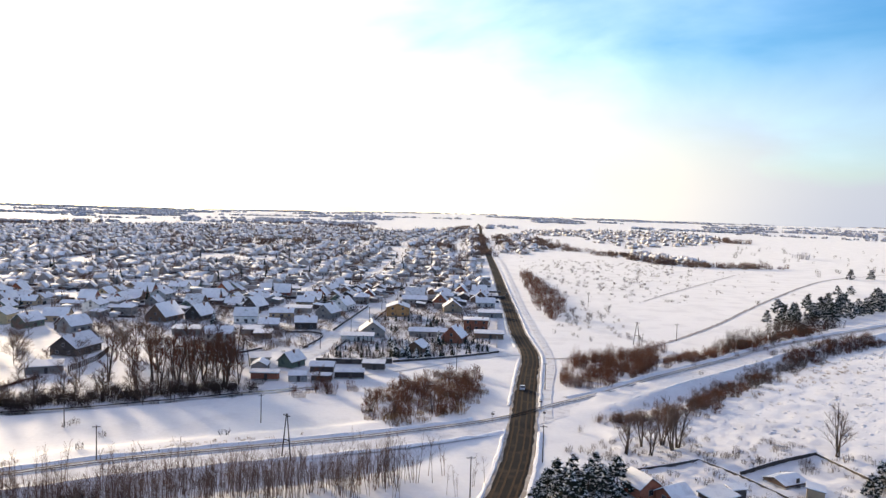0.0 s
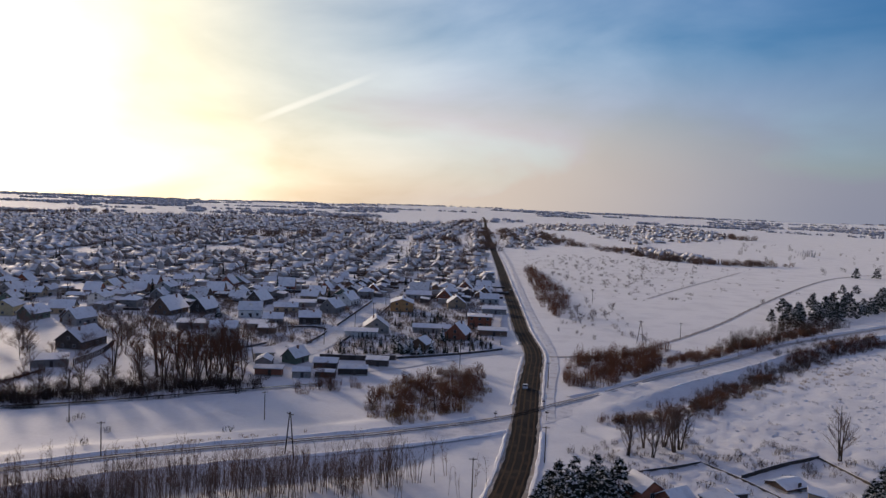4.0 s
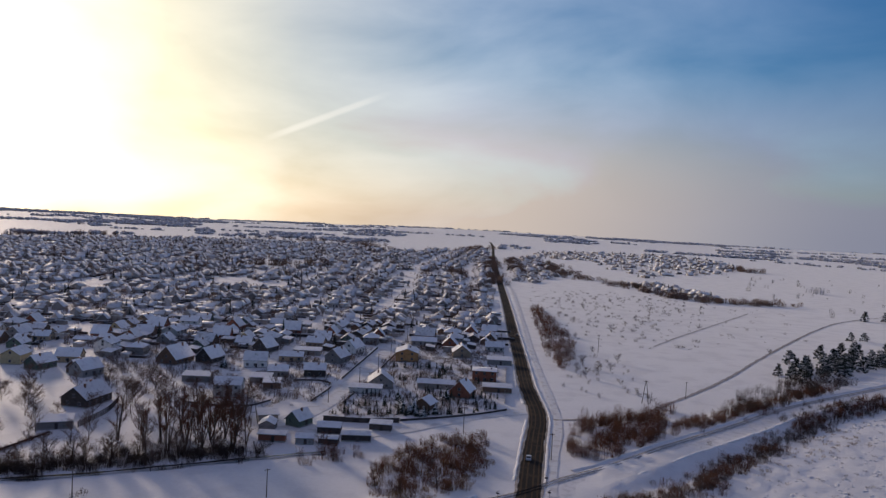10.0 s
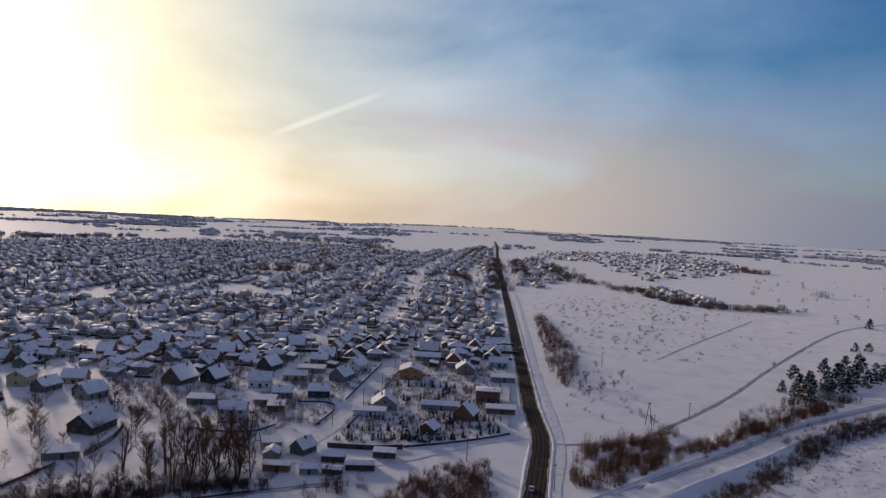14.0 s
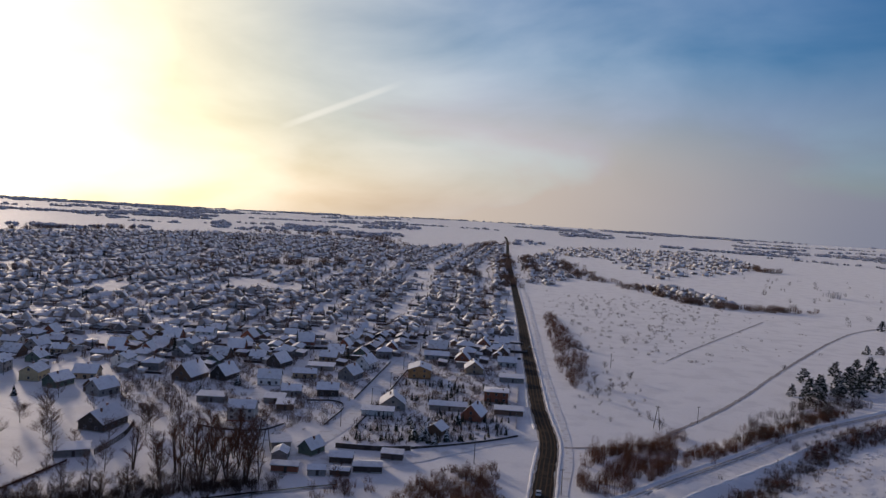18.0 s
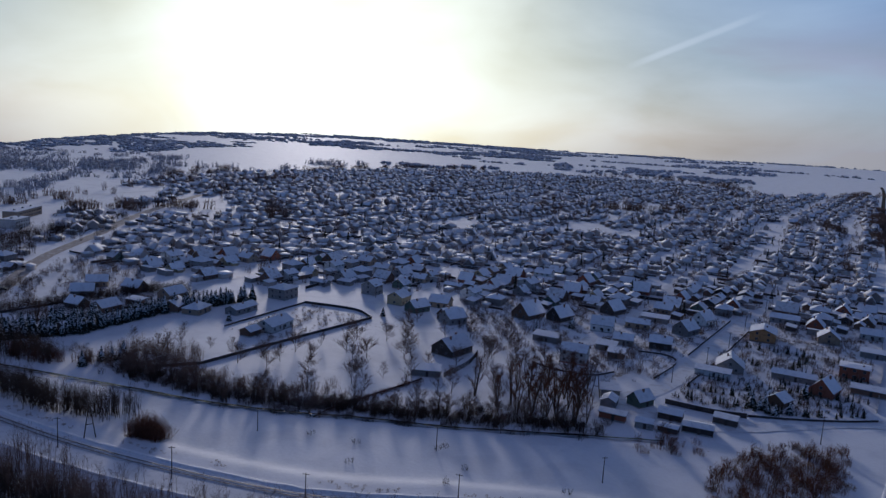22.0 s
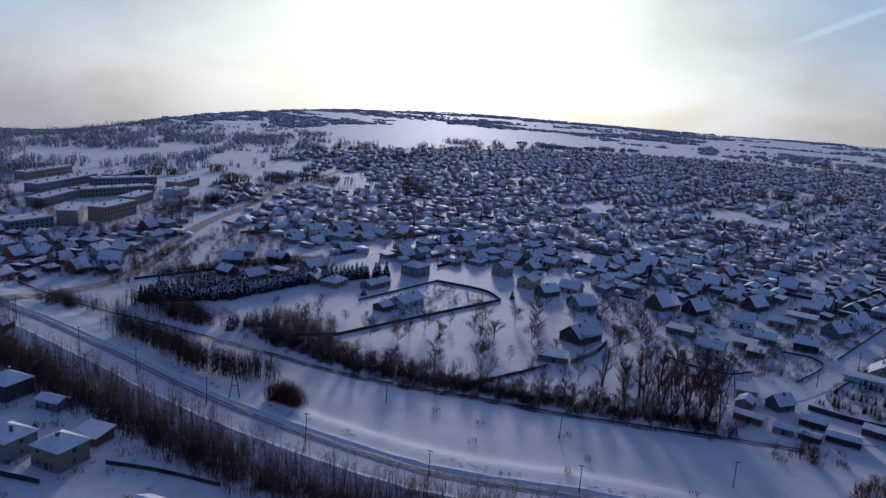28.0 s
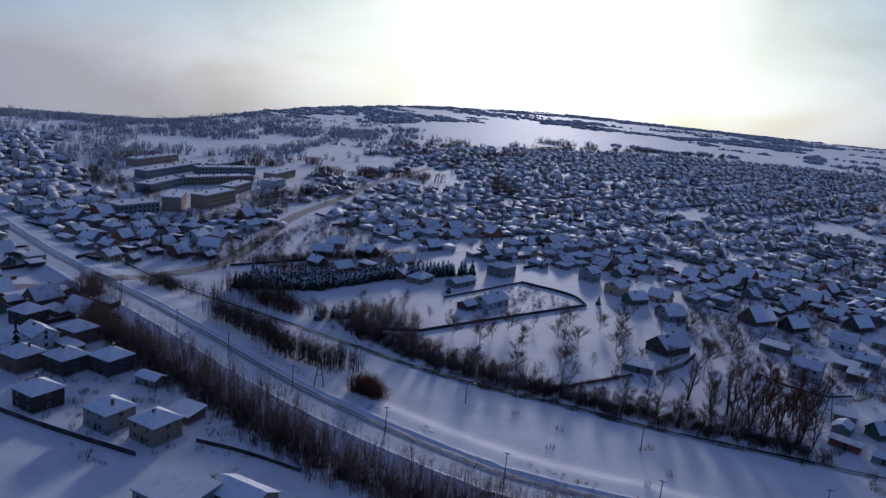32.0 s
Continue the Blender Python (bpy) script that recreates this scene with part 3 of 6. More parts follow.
def house(m, w, d, h, slope=0.8, roof="gable", wall="grey", chimneys=1, label="", category="house", windows=True, group="", seed=1, roofing=None, name="house", base="", dormer=0, door=True, snow=0.24, snow_mat=None, annex=False):
    """A house: ridge along its x; walls, roof with its snow, chimneys, windows and a door as parts."""
    rnd = random.Random(seed)
    ob = new(name)
    ob.empty_display_size = 1
    ob.matrix_basis = m
    s = Shape()
    x, y = w / 2, d / 2
    t = slope * y if roof == "gable" else 0
    if roof == "shed":
        s.add([(-x, -y, -0.4), (x, -y, -0.4), (x, y, -0.4), (-x, y, -0.4), (-x, -y, h), (x, -y, h), (x, y, h + slope * d), (-x, y, h + slope * d)],
              [(0, 1, 5, 4), (1, 2, 6, 5), (2, 3, 7, 6), (3, 0, 4, 7), (4, 5, 6, 7), (3, 2, 1, 0)])
    elif t:
        s.add([(-x, -y, -0.4), (x, -y, -0.4), (x, y, -0.4), (-x, y, -0.4), (-x, -y, h), (x, -y, h), (x, y, h), (-x, y, h), (-x, 0, h + t), (x, 0, h + t)],
              [(0, 1, 5, 4), (2, 3, 7, 6), (1, 2, 6, 9, 5), (3, 0, 4, 8, 7), (3, 2, 1, 0), (4, 5, 9, 8), (6, 7, 8, 9)])
    else:
        s.box(-x, -y, -0.4, x, y, h)
    part("wall", s, WALLS[wall], ob)
    part("foundation", Shape().box(-x - 0.08, -y - 0.08, -0.5, x + 0.08, y + 0.08, 0.45), WALLS[base] if base else CONCRETE, ob)
    over = 0.45 if h > 2.4 else 0.25
    slab = {"gable": lambda th, li, ro: gable_slab(w, d, h, slope, over, th, li, rnd, ro), "hip": lambda th, li, ro: hip_slab(w, d, h, slope, over, th, li),
            "shed": lambda th, li, ro: shed_slab(w, d, h, slope, over, th, li)}[roof]
    r = part("roof", slab(0.14, 0.01, 0), roofing or ROOFING, ob)
    part("roof_snow", slab(snow, 0.155, 0.04), snow_mat or SNOW_ROOF, r, "thick white snow on the roof")
    if annex:
        ax = w * 0.22
        n = part("annex", Shape().add([(-ax, -y - 2.6, -0.4), (ax, -y - 2.6, -0.4), (ax, -y - 0.004, -0.4), (-ax, -y - 0.004, -0.4), (-ax, -y - 2.6, 1.9), (ax, -y - 2.6, 1.9), (ax, -y - 0.004, 2.5), (-ax, -y - 0.004, 2.5)],
                                      [(0, 1, 5, 4), (1, 2, 6, 5), (2, 3, 7, 6), (3, 0, 4, 7), (4, 5, 6, 7), (3, 2, 1, 0)]), WALLS[wall], ob)
        part("roof_snow", Shape().add([(u * (ax + 0.25), -y + v, 2.53 + 0.23 * (v + 0.004) + c) for c in (0.0, 0.26) for u, v in ((-1, -2.9), (1, -2.9), (1, -0.01), (-1, -0.01))],
                                      [(3, 2, 1, 0), (4, 5, 6, 7), (0, 1, 5, 4), (1, 2, 6, 5), (2, 3, 7, 6), (3, 0, 4, 7)]), SNOW_ROOF, n, "thick white snow on the lean-to")
    top = h + slope * y
    for k in range(chimneys):
        cx, cy = rnd.uniform(-0.3, 0.3) * w, rnd.choice((-0.12, 0.12)) * d
        zt = top + 0.75
        c = part("chimney", Shape().box(cx - 0.32, cy - 0.32, h - 0.2, cx + 0.32, cy + 0.32, zt).box(cx - 0.4, cy - 0.4, zt - 0.2, cx + 0.4, cy + 0.4, zt - 0.05), CHIMNEY, ob)
        part("snow_cap", Shape().box(cx - 0.3, cy - 0.3, zt + 0.005, cx + 0.3, cy + 0.3, zt + 0.14), SNOW_ROOF, c)
    for k in range(dormer):
        dx = (k - (dormer - 1) / 2) * w * 0.4
        dz = h + slope * y * 0.35
        for sy in (-1,):
            yy = -y * 0.55
            part("dormer", Shape().add([(dx - 1, yy, dz), (dx + 1, yy, dz), (dx + 1, yy, dz + 1.1), (dx, yy, dz + 1.9), (dx - 1, yy, dz + 1.1), (dx, yy + 2.0, dz + 1.9), (dx - 1, yy + 1.4, dz + 1.1), (dx + 1, yy + 1.4, dz + 1.1)],
                                       [(0, 1, 2, 3, 4), (4, 3, 5, 6), (3, 2, 7, 5), (1, 7, 2), (0, 4, 6)]), WALLS[wall], ob)
    if windows:
        floors = 2 if h > 4.6 else 1
        for fl in range(floors):
            z = 1.0 + fl * 2.8
            n = max(2, int(w / 3.6))
            for i in range(n):
                xx = -x + (i + 0.5) * w / n
                piece("window", WINDOW, pose(xx, -y - 0.02, z), ob)
            for sx, a in ((1, 90), (-1, -90)):
                for yy in ((-y * 0.45, y * 0.45) if d > 10 else (0,)):
                    piece("window", WINDOW, pose(sx * (x + 0.02), yy, z, 0, 0, a), ob)
        if t > 2.2:
            for sx, a in ((1, 90), (-1, -90)):
                piece("window", WINDOW, pose(sx * (x + 0.02), 0, h + 0.4, 0, 0, a), ob)
    if door:
        piece("door", DOOR, pose(x * 0.1, -y - 0.03, 0.1), ob)
    return tagged(ob, label, category, group)


def shed(m, w, d, h, roof="shed", wall="dark", label="low dark wooden shed under thick snow", seed=1, slope=0.12, group="garden sheds"):
    return house(m, w, d, h, slope, roof, wall, 0, label, "shed", False, group, seed, name="shed")


OCCUPIED = []


def claim(x, y, r):
    OCCUPIED.append((x, y, r))


def free(x, y, r):
    return all((x - a) ** 2 + (y - b) ** 2 > (r + c) ** 2 for a, b, c in OCCUPIED)


def put_house(x, y, rot, w, d, h, **k):
    claim(x, y, max(w, d) * 0.5)
    return house(at(x, y, rot), w, d, h, seed=int(abs(x * 7 + y)), **k)


def put_shed(x, y, rot, w, d, h, **k):
    claim(x, y, max(w, d) * 0.45)
    return shed(at(x, y, rot), w, d, h, seed=int(abs(x * 7 + y)), **k)


# the houses at the near corner of the village, by the road and the first street
put_house(-58, 403, 97, 14, 12, 4.8, slope=0.35, wall="orange", base="brown", label="orange-tan rendered house with a low snowy gable roof")
put_house(-30, 423, 98, 10, 10, 3.2, slope=0.75, wall="tan", label="tan house with a steep snow-covered gable")
put_house(-14, 364, 2, 11.5, 9, 5.4, slope=0.1, roof="hip", wall="brick", label="red brick box house with a nearly flat snowy roof")
put_house(-22, 329, 78, 10, 9, 3.0, slope=1.0, wall="brick", roofing=RED_ROOF, label="small house with a red tin roof half covered in snow")
put_shed(-35, 341, 4, 17, 6, 2.6, roof="gable", slope=0.4, wall="grey", label="long low grey barn with a snowy gable roof")
put_house(-60, 336, 102, 11, 11, 3.0, slope=0.72, wall="grey", label="grey gabled house with a snow-laden roof and one chimney")
put_shed(-64, 322, 6, 14, 5, 2.5, wall="white")
put_house(-35, 303, 72, 7, 7, 2.6, slope=0.65, wall="brown", windows=False, label="small brown garden cottage with a snowy pitched roof")
put_shed(-64, 260, 6, 8, 6, 2.6, roof="gable", slope=0.35, wall="dark", label="black boarded shed under thick snow")
put_shed(-53, 254, 10, 10, 6, 2.3, roof="gable", slope=0.22, wall="dark", label="low black garage row with a snowy roof")
put_shed(-47, 268, 3, 8, 4, 2.4, wall="dark", label="long black lean-to shed")
put_house(-77, 266, 68, 8, 6, 2.8, slope=0.95, wall="green", windows=False, label="green boarded hut with a steep gable")
put_shed(-69, 246, 12, 6, 4.6, 2.1, roof="gable", slope=0.4, wall="grey")
put_shed(-61, 247, 4, 6.5, 4, 2.1, roof="gable", slope=0.25, wall="dark")
put_shed(-86, 258, 100, 7, 5.5, 2.4, roof="gable", slope=0.5, wall="grey")
put_house(-94, 348, 12, 10, 9, 3.6, slope=0.5, wall="dark", label="house with dark lower walls and a broad snowy roof")
put_house(-92, 384, 75, 11, 9, 3.4, slope=0.9, wall="grey", label="grey house with a steep gable facing the street")
put_house(-90, 412, 75, 11, 8.5, 3.6, slope=0.95, wall="white", label="white-rendered house with a steep snowy gable")
put_shed(-112, 398, 6, 14, 6, 2.6, wall="grey")
put_house(-55, 452, 4, 15, 8, 3.0, slope=0.45, wall="grey", label="long single-storey grey house with a snowy roof")
put_house(-12, 449, 4, 11, 8, 3.0, slope=0.6, wall="white", label="white cottage near the road under snow")
put_shed(-8, 408, 4, 13, 6, 2.7, wall="grey")
put_shed(-7, 342, 3, 13, 5, 2.5, wall="brown")
put_house(-117, 299, 10, 11, 9, 5.6, slope=0.5, wall="white", base="brick", chimneys=2, label="white two-storey house on a red base, snow on its roof")
put_shed(-140, 320, 8, 12, 6, 2.8, wall="grey")
put_shed(-113, 327, 10, 9, 6, 2.6, wall="grey")
put_shed(-105, 318, 12, 7, 6, 2.8, wall="brown")
put_house(-127, 359, 12, 11, 9, 3.8, slope=0.75, wall="white", dormer=1, label="white house with dormers in a snowy roof")
put_house(-136, 398, 75, 11, 9, 3.2, slope=1.0, wall="dark", label="dark house with a tall steep gable")
put_house(-152, 362, 78, 12, 9, 3.0, slope=1.05, wall="dark", label="dark timber house with a very steep snowy roof")
put_house(-167, 355, 80, 15, 11, 3.0, slope=1.05, wall="brown", label="large brown house with a steep roof sweeping low")
put_house(-163, 272, 84, 15, 11, 3.4, slope=0.75, wall="dark", chimneys=2, label="large dark house with a wide snowy roof and chimneys")
put_shed(-155, 240, 28, 11, 6, 2.6, wall="grey", label="flat garage under a snow sheet")
put_house(-190, 316, 70, 11, 9, 3.4, slope=0.8, wall="grey", label="grey gabled house behind garden trees")
put_house(-216, 322, 78, 11, 8, 3.2, slope=0.8, wall="green", label="greenish house with a snowy gable")
put_house(-213, 340, 14, 11, 9, 3.2, slope=0.7, wall="tan", label="tan house under thick roof snow")
put_shed(-90, 269, 25, 7, 6, 2.6, wall="grey")
put_shed(-80, 245, 6, 9, 3, 2.5, wall="brick", label="rust-red container shed with snow on top")
put_house(-110, 342, 12, 9, 7, 3.0, slope=0.6, wall="grey", label="low grey house with a snow-covered roof")
put_house(-115, 378, 12, 12, 7, 3.0, slope=0.5, wall="tan", label="low tan house with a snowy roof")
# the walled garden and the houses beside it
put_house(-244, 246, 100, 17, 9, 3.2, slope=0.55, wall="white", chimneys=2, label="long white bungalow with a snowy roof inside a walled garden")
put_shed(-244, 231, 96, 7, 6, 2.6, roof="gable", slope=0.5, wall="brown")
put_house(-285, 293, 98, 12, 11, 5.8, slope=0.35, roof="hip", wall="grey", label="two-storey grey house with a shallow snowy hip roof")
put_house(-277, 256, 98, 16, 7, 2.9, slope=0.45, wall="grey", label="long low grey farmhouse under snow")
put_house(-291, 240, 110, 12, 9, 3.0, slope=0.5, roof="hip", wall="tan", label="tan bungalow with a snowy hip roof")
put_house(-303, 236, 120, 12, 9, 3.0, slope=0.6, wall="brown", label="brown cottage with a snowy gable")
put_house(-258, 337, 96, 9, 9, 5.4, slope=0.6, wall="grey", label="tall narrow grey house with a snowy gable")
put_house(-233, 329, 98, 11, 9, 4.6, slope=0.6, wall="yellow", label="pale yellow house with a snowy roof")
put_house(-194, 319, 70, 10, 8, 3.0, slope=0.85, wall="brown", label="small brown house with a steep snowy roof")
put_house(-386, 168, 45, 11, 8, 3.2, slope=0.9, wall="white", label="white house with a steep snowy gable by the town road")
put_house(-322, 212, 96, 11, 8, 3.0, slope=0.7, wall="brown", label="brown cottage behind the spruces under snow")
put_house(-322, 250, 96, 12, 9, 3.2, slope=0.7, wall="tan", label="tan house behind the spruces with a snowy roof")
put_house(-336, 206, 8, 9, 7, 3.0, slope=0.8, wall="dark", label="small dark house among bushes with a snowy gable")
put_shed(-324, 230, 10, 9, 5, 2.5, wall="brown")
put_house(-357, 222, 50, 11, 8, 3.2, slope=0.8, wall="grey", label="grey house beside the town road under snow")
put_house(-372, 240, 50, 11, 8, 3.2, slope=0.7, wall="tan", label="tan house beside the town road with roof snow")
put_house(-348, 246, 12, 11, 8, 3.2, slope=0.8, wall="brown", label="brown house with a steep snowy roof behind the lane")
put_shed(-306, 183, 96, 8, 6, 2.6, roof="gable", slope=0.35, wall="dark", label="dark hut with a white snow cap among spruces")
# the hip-roofed houses south of the railway
for x, y, r, c in ((-201, 60, 20, "grey"), (-188, 68, 20, "tan"), (-239, 72, 22, "dark"), (-245, 60, 22, "dark"), (-253, 49, 22, "brown"), (-222, 47, 20, "dark"), (-296, 60, 25, "dark"), (-270, 70, 22, "brown")):
    put_house(x, y, r, 9.5, 9.5, 5.6, slope=0.5, roof="hip", wall=c, label="two-storey %s house with a snowy pyramid roof" % ("tan-walled" if c == "tan" else "dark-walled"), group="pyramid-roofed houses")
put_shed(-195, 79, 25, 8, 7, 2.6, wall="brown")
put_shed(-223, 79, 25, 8, 5, 2.6, roof="gable", slope=0.4, wall="grey")
put_house(-155, 61, 22, 15, 12, 3.2, slope=0.08, roof="shed", wall="grey", chimneys=0, label="large grey building with a snow-covered flat roof")
put_house(-147, 74, 22, 13, 9, 2.6, slope=0.45, roof="gable", wall="tan", chimneys=0, label="broad tan outbuilding with a snowy roof")
# the farm across the road
put_house(30, 160, 118, 6.6, 5.4, 2.8, slope=0.7, wall="brick", chimneys=0, label="small red-brown house with broken snowy gables")
put_house(36, 156, 35, 5.6, 4.6, 2.5, slope=0.6, wall="brick", chimneys=0, label="red-brown wing with a snowy gable")
put_house(-19, 129, 8, 13, 11, 4.0, slope=0.5, roof="hip", wall="grey", label="broad grey house with a snow-covered hip roof")
put_shed(-9, 146, 20, 2.4, 2, 1.4, wall="dark", label="small dark hut on the snow")
put_shed(45, 156, 35, 7, 4.6, 2.3, wall="dark", label="low dark farm shed buried in snow")
put_shed(39, 152, 35, 3.6, 3.4, 2.0, wall="dark")
put_shed(50, 161, 20, 3.4, 2.2, 2.2, wall="dark")
put_shed(64, 172, 30, 7, 6, 0.9, roof="gable", slope=0.3, wall="brown", label="snow-buried farm store with brown walls")
put_shed(67, 163, 70, 4, 3.4, 2.4, wall="tan", label="small ochre hut with snow on top")


# ---- the town: rows of houses along its streets ----
TOWN = [(-12, 455), (-20, 600), (-60, 1450), (-98, 1985), (-250, 1600), (-480, 1774), (-777, 1615), (-930, 1340), (-980, 1030), (-920, 700), (-790, 480), (-640, 470), (-540, 375), (-470, 288), (-410, 226),
        (-362, 178), (-352, 235), (-318, 262), (-300, 315), (-262, 350), (-215, 350), (-180, 375), (-105, 425)]
WEST_TOWN = [(-352, 150), (-405, 195), (-470, 258), (-490, 250), (-455, 200), (-480, 150), (-620, 165), (-800, 190), (-1000, 230), (-1000, 110), (-700, 88), (-480, 98), (-380, 110)]
SOUTH_TOWN = [(-262, 90), (-330, 76), (-700, 55), (-700, -60), (-330, -60), (-262, 30)]
RIGHT_VILLAGE = [(-28, 1480), (-8, 960), (20, 960), (70, 1130), (60, 1350), (40, 1700)]
FAR_VILLAGE = [(20, 1600), (60, 2000), (200, 2080), (420, 2200), (520, 2050), (470, 1700), (380, 1420), (255, 1260), (195, 1170), (165, 1300), (150, 1600)]
MID_WEST = [(-482, 280), (-548, 365), (-610, 440), (-720, 430), (-640, 385), (-565, 325)]
PINE_END = [(140, 1010), (165, 910), (195, 852), (240, 862), (225, 930), (190, 1050)]
CLEARINGS = [[(-370, 960), (-305, 970), (-292, 1120), (-382, 1100)], [(-841, 495), (-826, 627), (-715, 539), (-670, 407)], [(-161, 990), (-88, 992), (-92, 1060), (-165, 1060)], [(-720, 600), (-640, 440), (-560, 480), (-600, 560)], [(-420, 620), (-380, 620), (-380, 680), (-425, 690)],
             [(-330, 700), (-230, 720), (-240, 780), (-320, 770)]]
street_ds = [dist_fn(s[::3]) for s in (STREET, STREET_B, WEST_ROAD, LANE, ROAD)]


def street_x(k, y):
    """Where the k-th street of the town lies at a given northing."""
    if k < 0:
        return float(np.interp(y, [q.y for q in ROAD[::5]], [q.x for q in ROAD[::5]]))
    line = STREET[::5] if k == 0 else STREET_B[::5]
    line = [q for q in line if q.y >= 300]
    return float(np.interp(y, [q.y for q in line], [q.x for q in line])) - 58 * max(0, k - 1) - (6 * math.sin(y * 0.011 + k)) * min(1, max(0, k - 1))


# each street with the house rows beside it
STREETS = [(-1, (-15, -29)), (0, (33, 13.5, -13.5, -27)), (1, (13.5, -13.5, -29))] + [(k, (13, -13, -29)) for k in range(2, 19)]
SIDE_STREETS = []
for _k in range(2, 17):
    _ys = [y for y in range(300, 1300, 12) if inside(TOWN, street_x(_k, y), y)]
    if len(_ys) > 6:
        SIDE_STREETS.append(curve([(street_x(_k, y), y) for y in _ys[::2]], 6.0))
        tagged(strip(SIDE_STREETS[-1], 6.5, 0.13, name="village_street", mat=PACKED, wobble=0.3), "narrow village street of packed snow between houses", "street", kind="structure")
street_ds += [dist_fn(s[::2]) for s in SIDE_STREETS[:6]]


def house_places():
    rnd = random.Random(11)
    spots = []
    for s in STREETS:
        for off in s[1]:
            y = 290 + rnd.uniform(0, 10)
            while y < 2000:
                px, py = street_x(s[0], y) + off * (1 if y < 600 else 0.75) + rnd.uniform(-2, 2), y + rnd.uniform(-3, 3)
                y += 18.5 * rnd.uniform(0.92, 1.12) * (1 if y < 520 else 0.88)
                if y % 131 < 9 or rnd.random() < 0.06 or not inside(TOWN, px, py) or any(inside(c, px, py) for c in CLEARINGS):
                    continue
                spots.append((px, py, 3 + rnd.choice((0, 90, 90)) + rnd.uniform(-7, 7), rnd.random(), rnd.random()))
    for poly, row, col, turn in ((WEST_TOWN, 22, 16, 25), (SOUTH_TOWN, 22, 17, 20), (RIGHT_VILLAGE, 20, 20, 5), (FAR_VILLAGE, 27, 24, 15), (MID_WEST, 24, 20, 40), (PINE_END, 18, 16, 20)):
        xs, ys = [q[0] for q in poly], [q[1] for q in poly]
        y = min(ys)
        while y < max(ys):
            x = min(xs)
            while x < max(xs):
                shear = 0.045 * (y - 400)
                px, py = x - shear * 0.5 + rnd.uniform(-3.2, 3.2), y + rnd.uniform(-4.5, 4.5) + 14 * math.sin(x * 0.012)
                x += row * rnd.uniform(0.9, 1.1)
                if not inside(poly, px, py) or any(inside(c, px, py) for c in CLEARINGS) or rnd.random() < (0.4 if poly is FAR_VILLAGE else 0.10):
                    continue
                spots.append((px, py, turn + rnd.choice((0, 90, 90)) + rnd.uniform(-8, 8), rnd.random(), rnd.random()))
            y += col
    X, Y = np.array([s[0] for s in spots]), np.array([s[1] for s in spots])
    keep = np.ones(len(spots), bool)
    for f, gap in zip(street_ds[:5], (8.5, 8, 10, 8, 11)):
        keep &= f(X, Y)[0] > gap
    out = [s for s, k in zip(spots, keep) if k and free(s[0], s[1], 7.0)]
    return sorted(out, key=lambda s: math.hypot(s[0], s[1]))


KINDS = [(11, 8.5, 3.0, 0.85, "gable", "grey", "grey house with a snowy gable roof"), (10, 8, 3.2, 0.7, "gable", "tan", "tan house with a snow-covered roof"),
         (12, 9, 3.4, 0.95, "gable", "brown", "brown house with a steep snowy roof"), (11, 9, 5.0, 0.55, "gable", "white", "white two-storey house under roof snow"),
         (10, 10, 4.8, 0.5, "hip", "grey", "grey two-storey house with a snowy hip roof"), (12, 8, 3.0, 0.5, "gable", "dark", "dark timber house with a broad snowy roof"),
         (10, 9, 3.2, 1.0, "gable", "brick", "brick house with a steep snowy gable"), (11, 8, 3.0, 0.8, "gable", "yellow", "yellow house with a snow-covered gable"),
         (9, 8, 2.8, 0.75, "gable", "green", "green cottage with a snowy roof"), (13, 7, 2.7, 0.4, "gable", "grey", "long low house with a shallow snowy roof")]
SHEDS = [(7, 5, 2.4, "shed", "dark"), (9, 5, 2.4, "shed", "grey"), (6, 5, 2.5, "gable", "brown"), (11, 5, 2.4, "shed", "brown")]


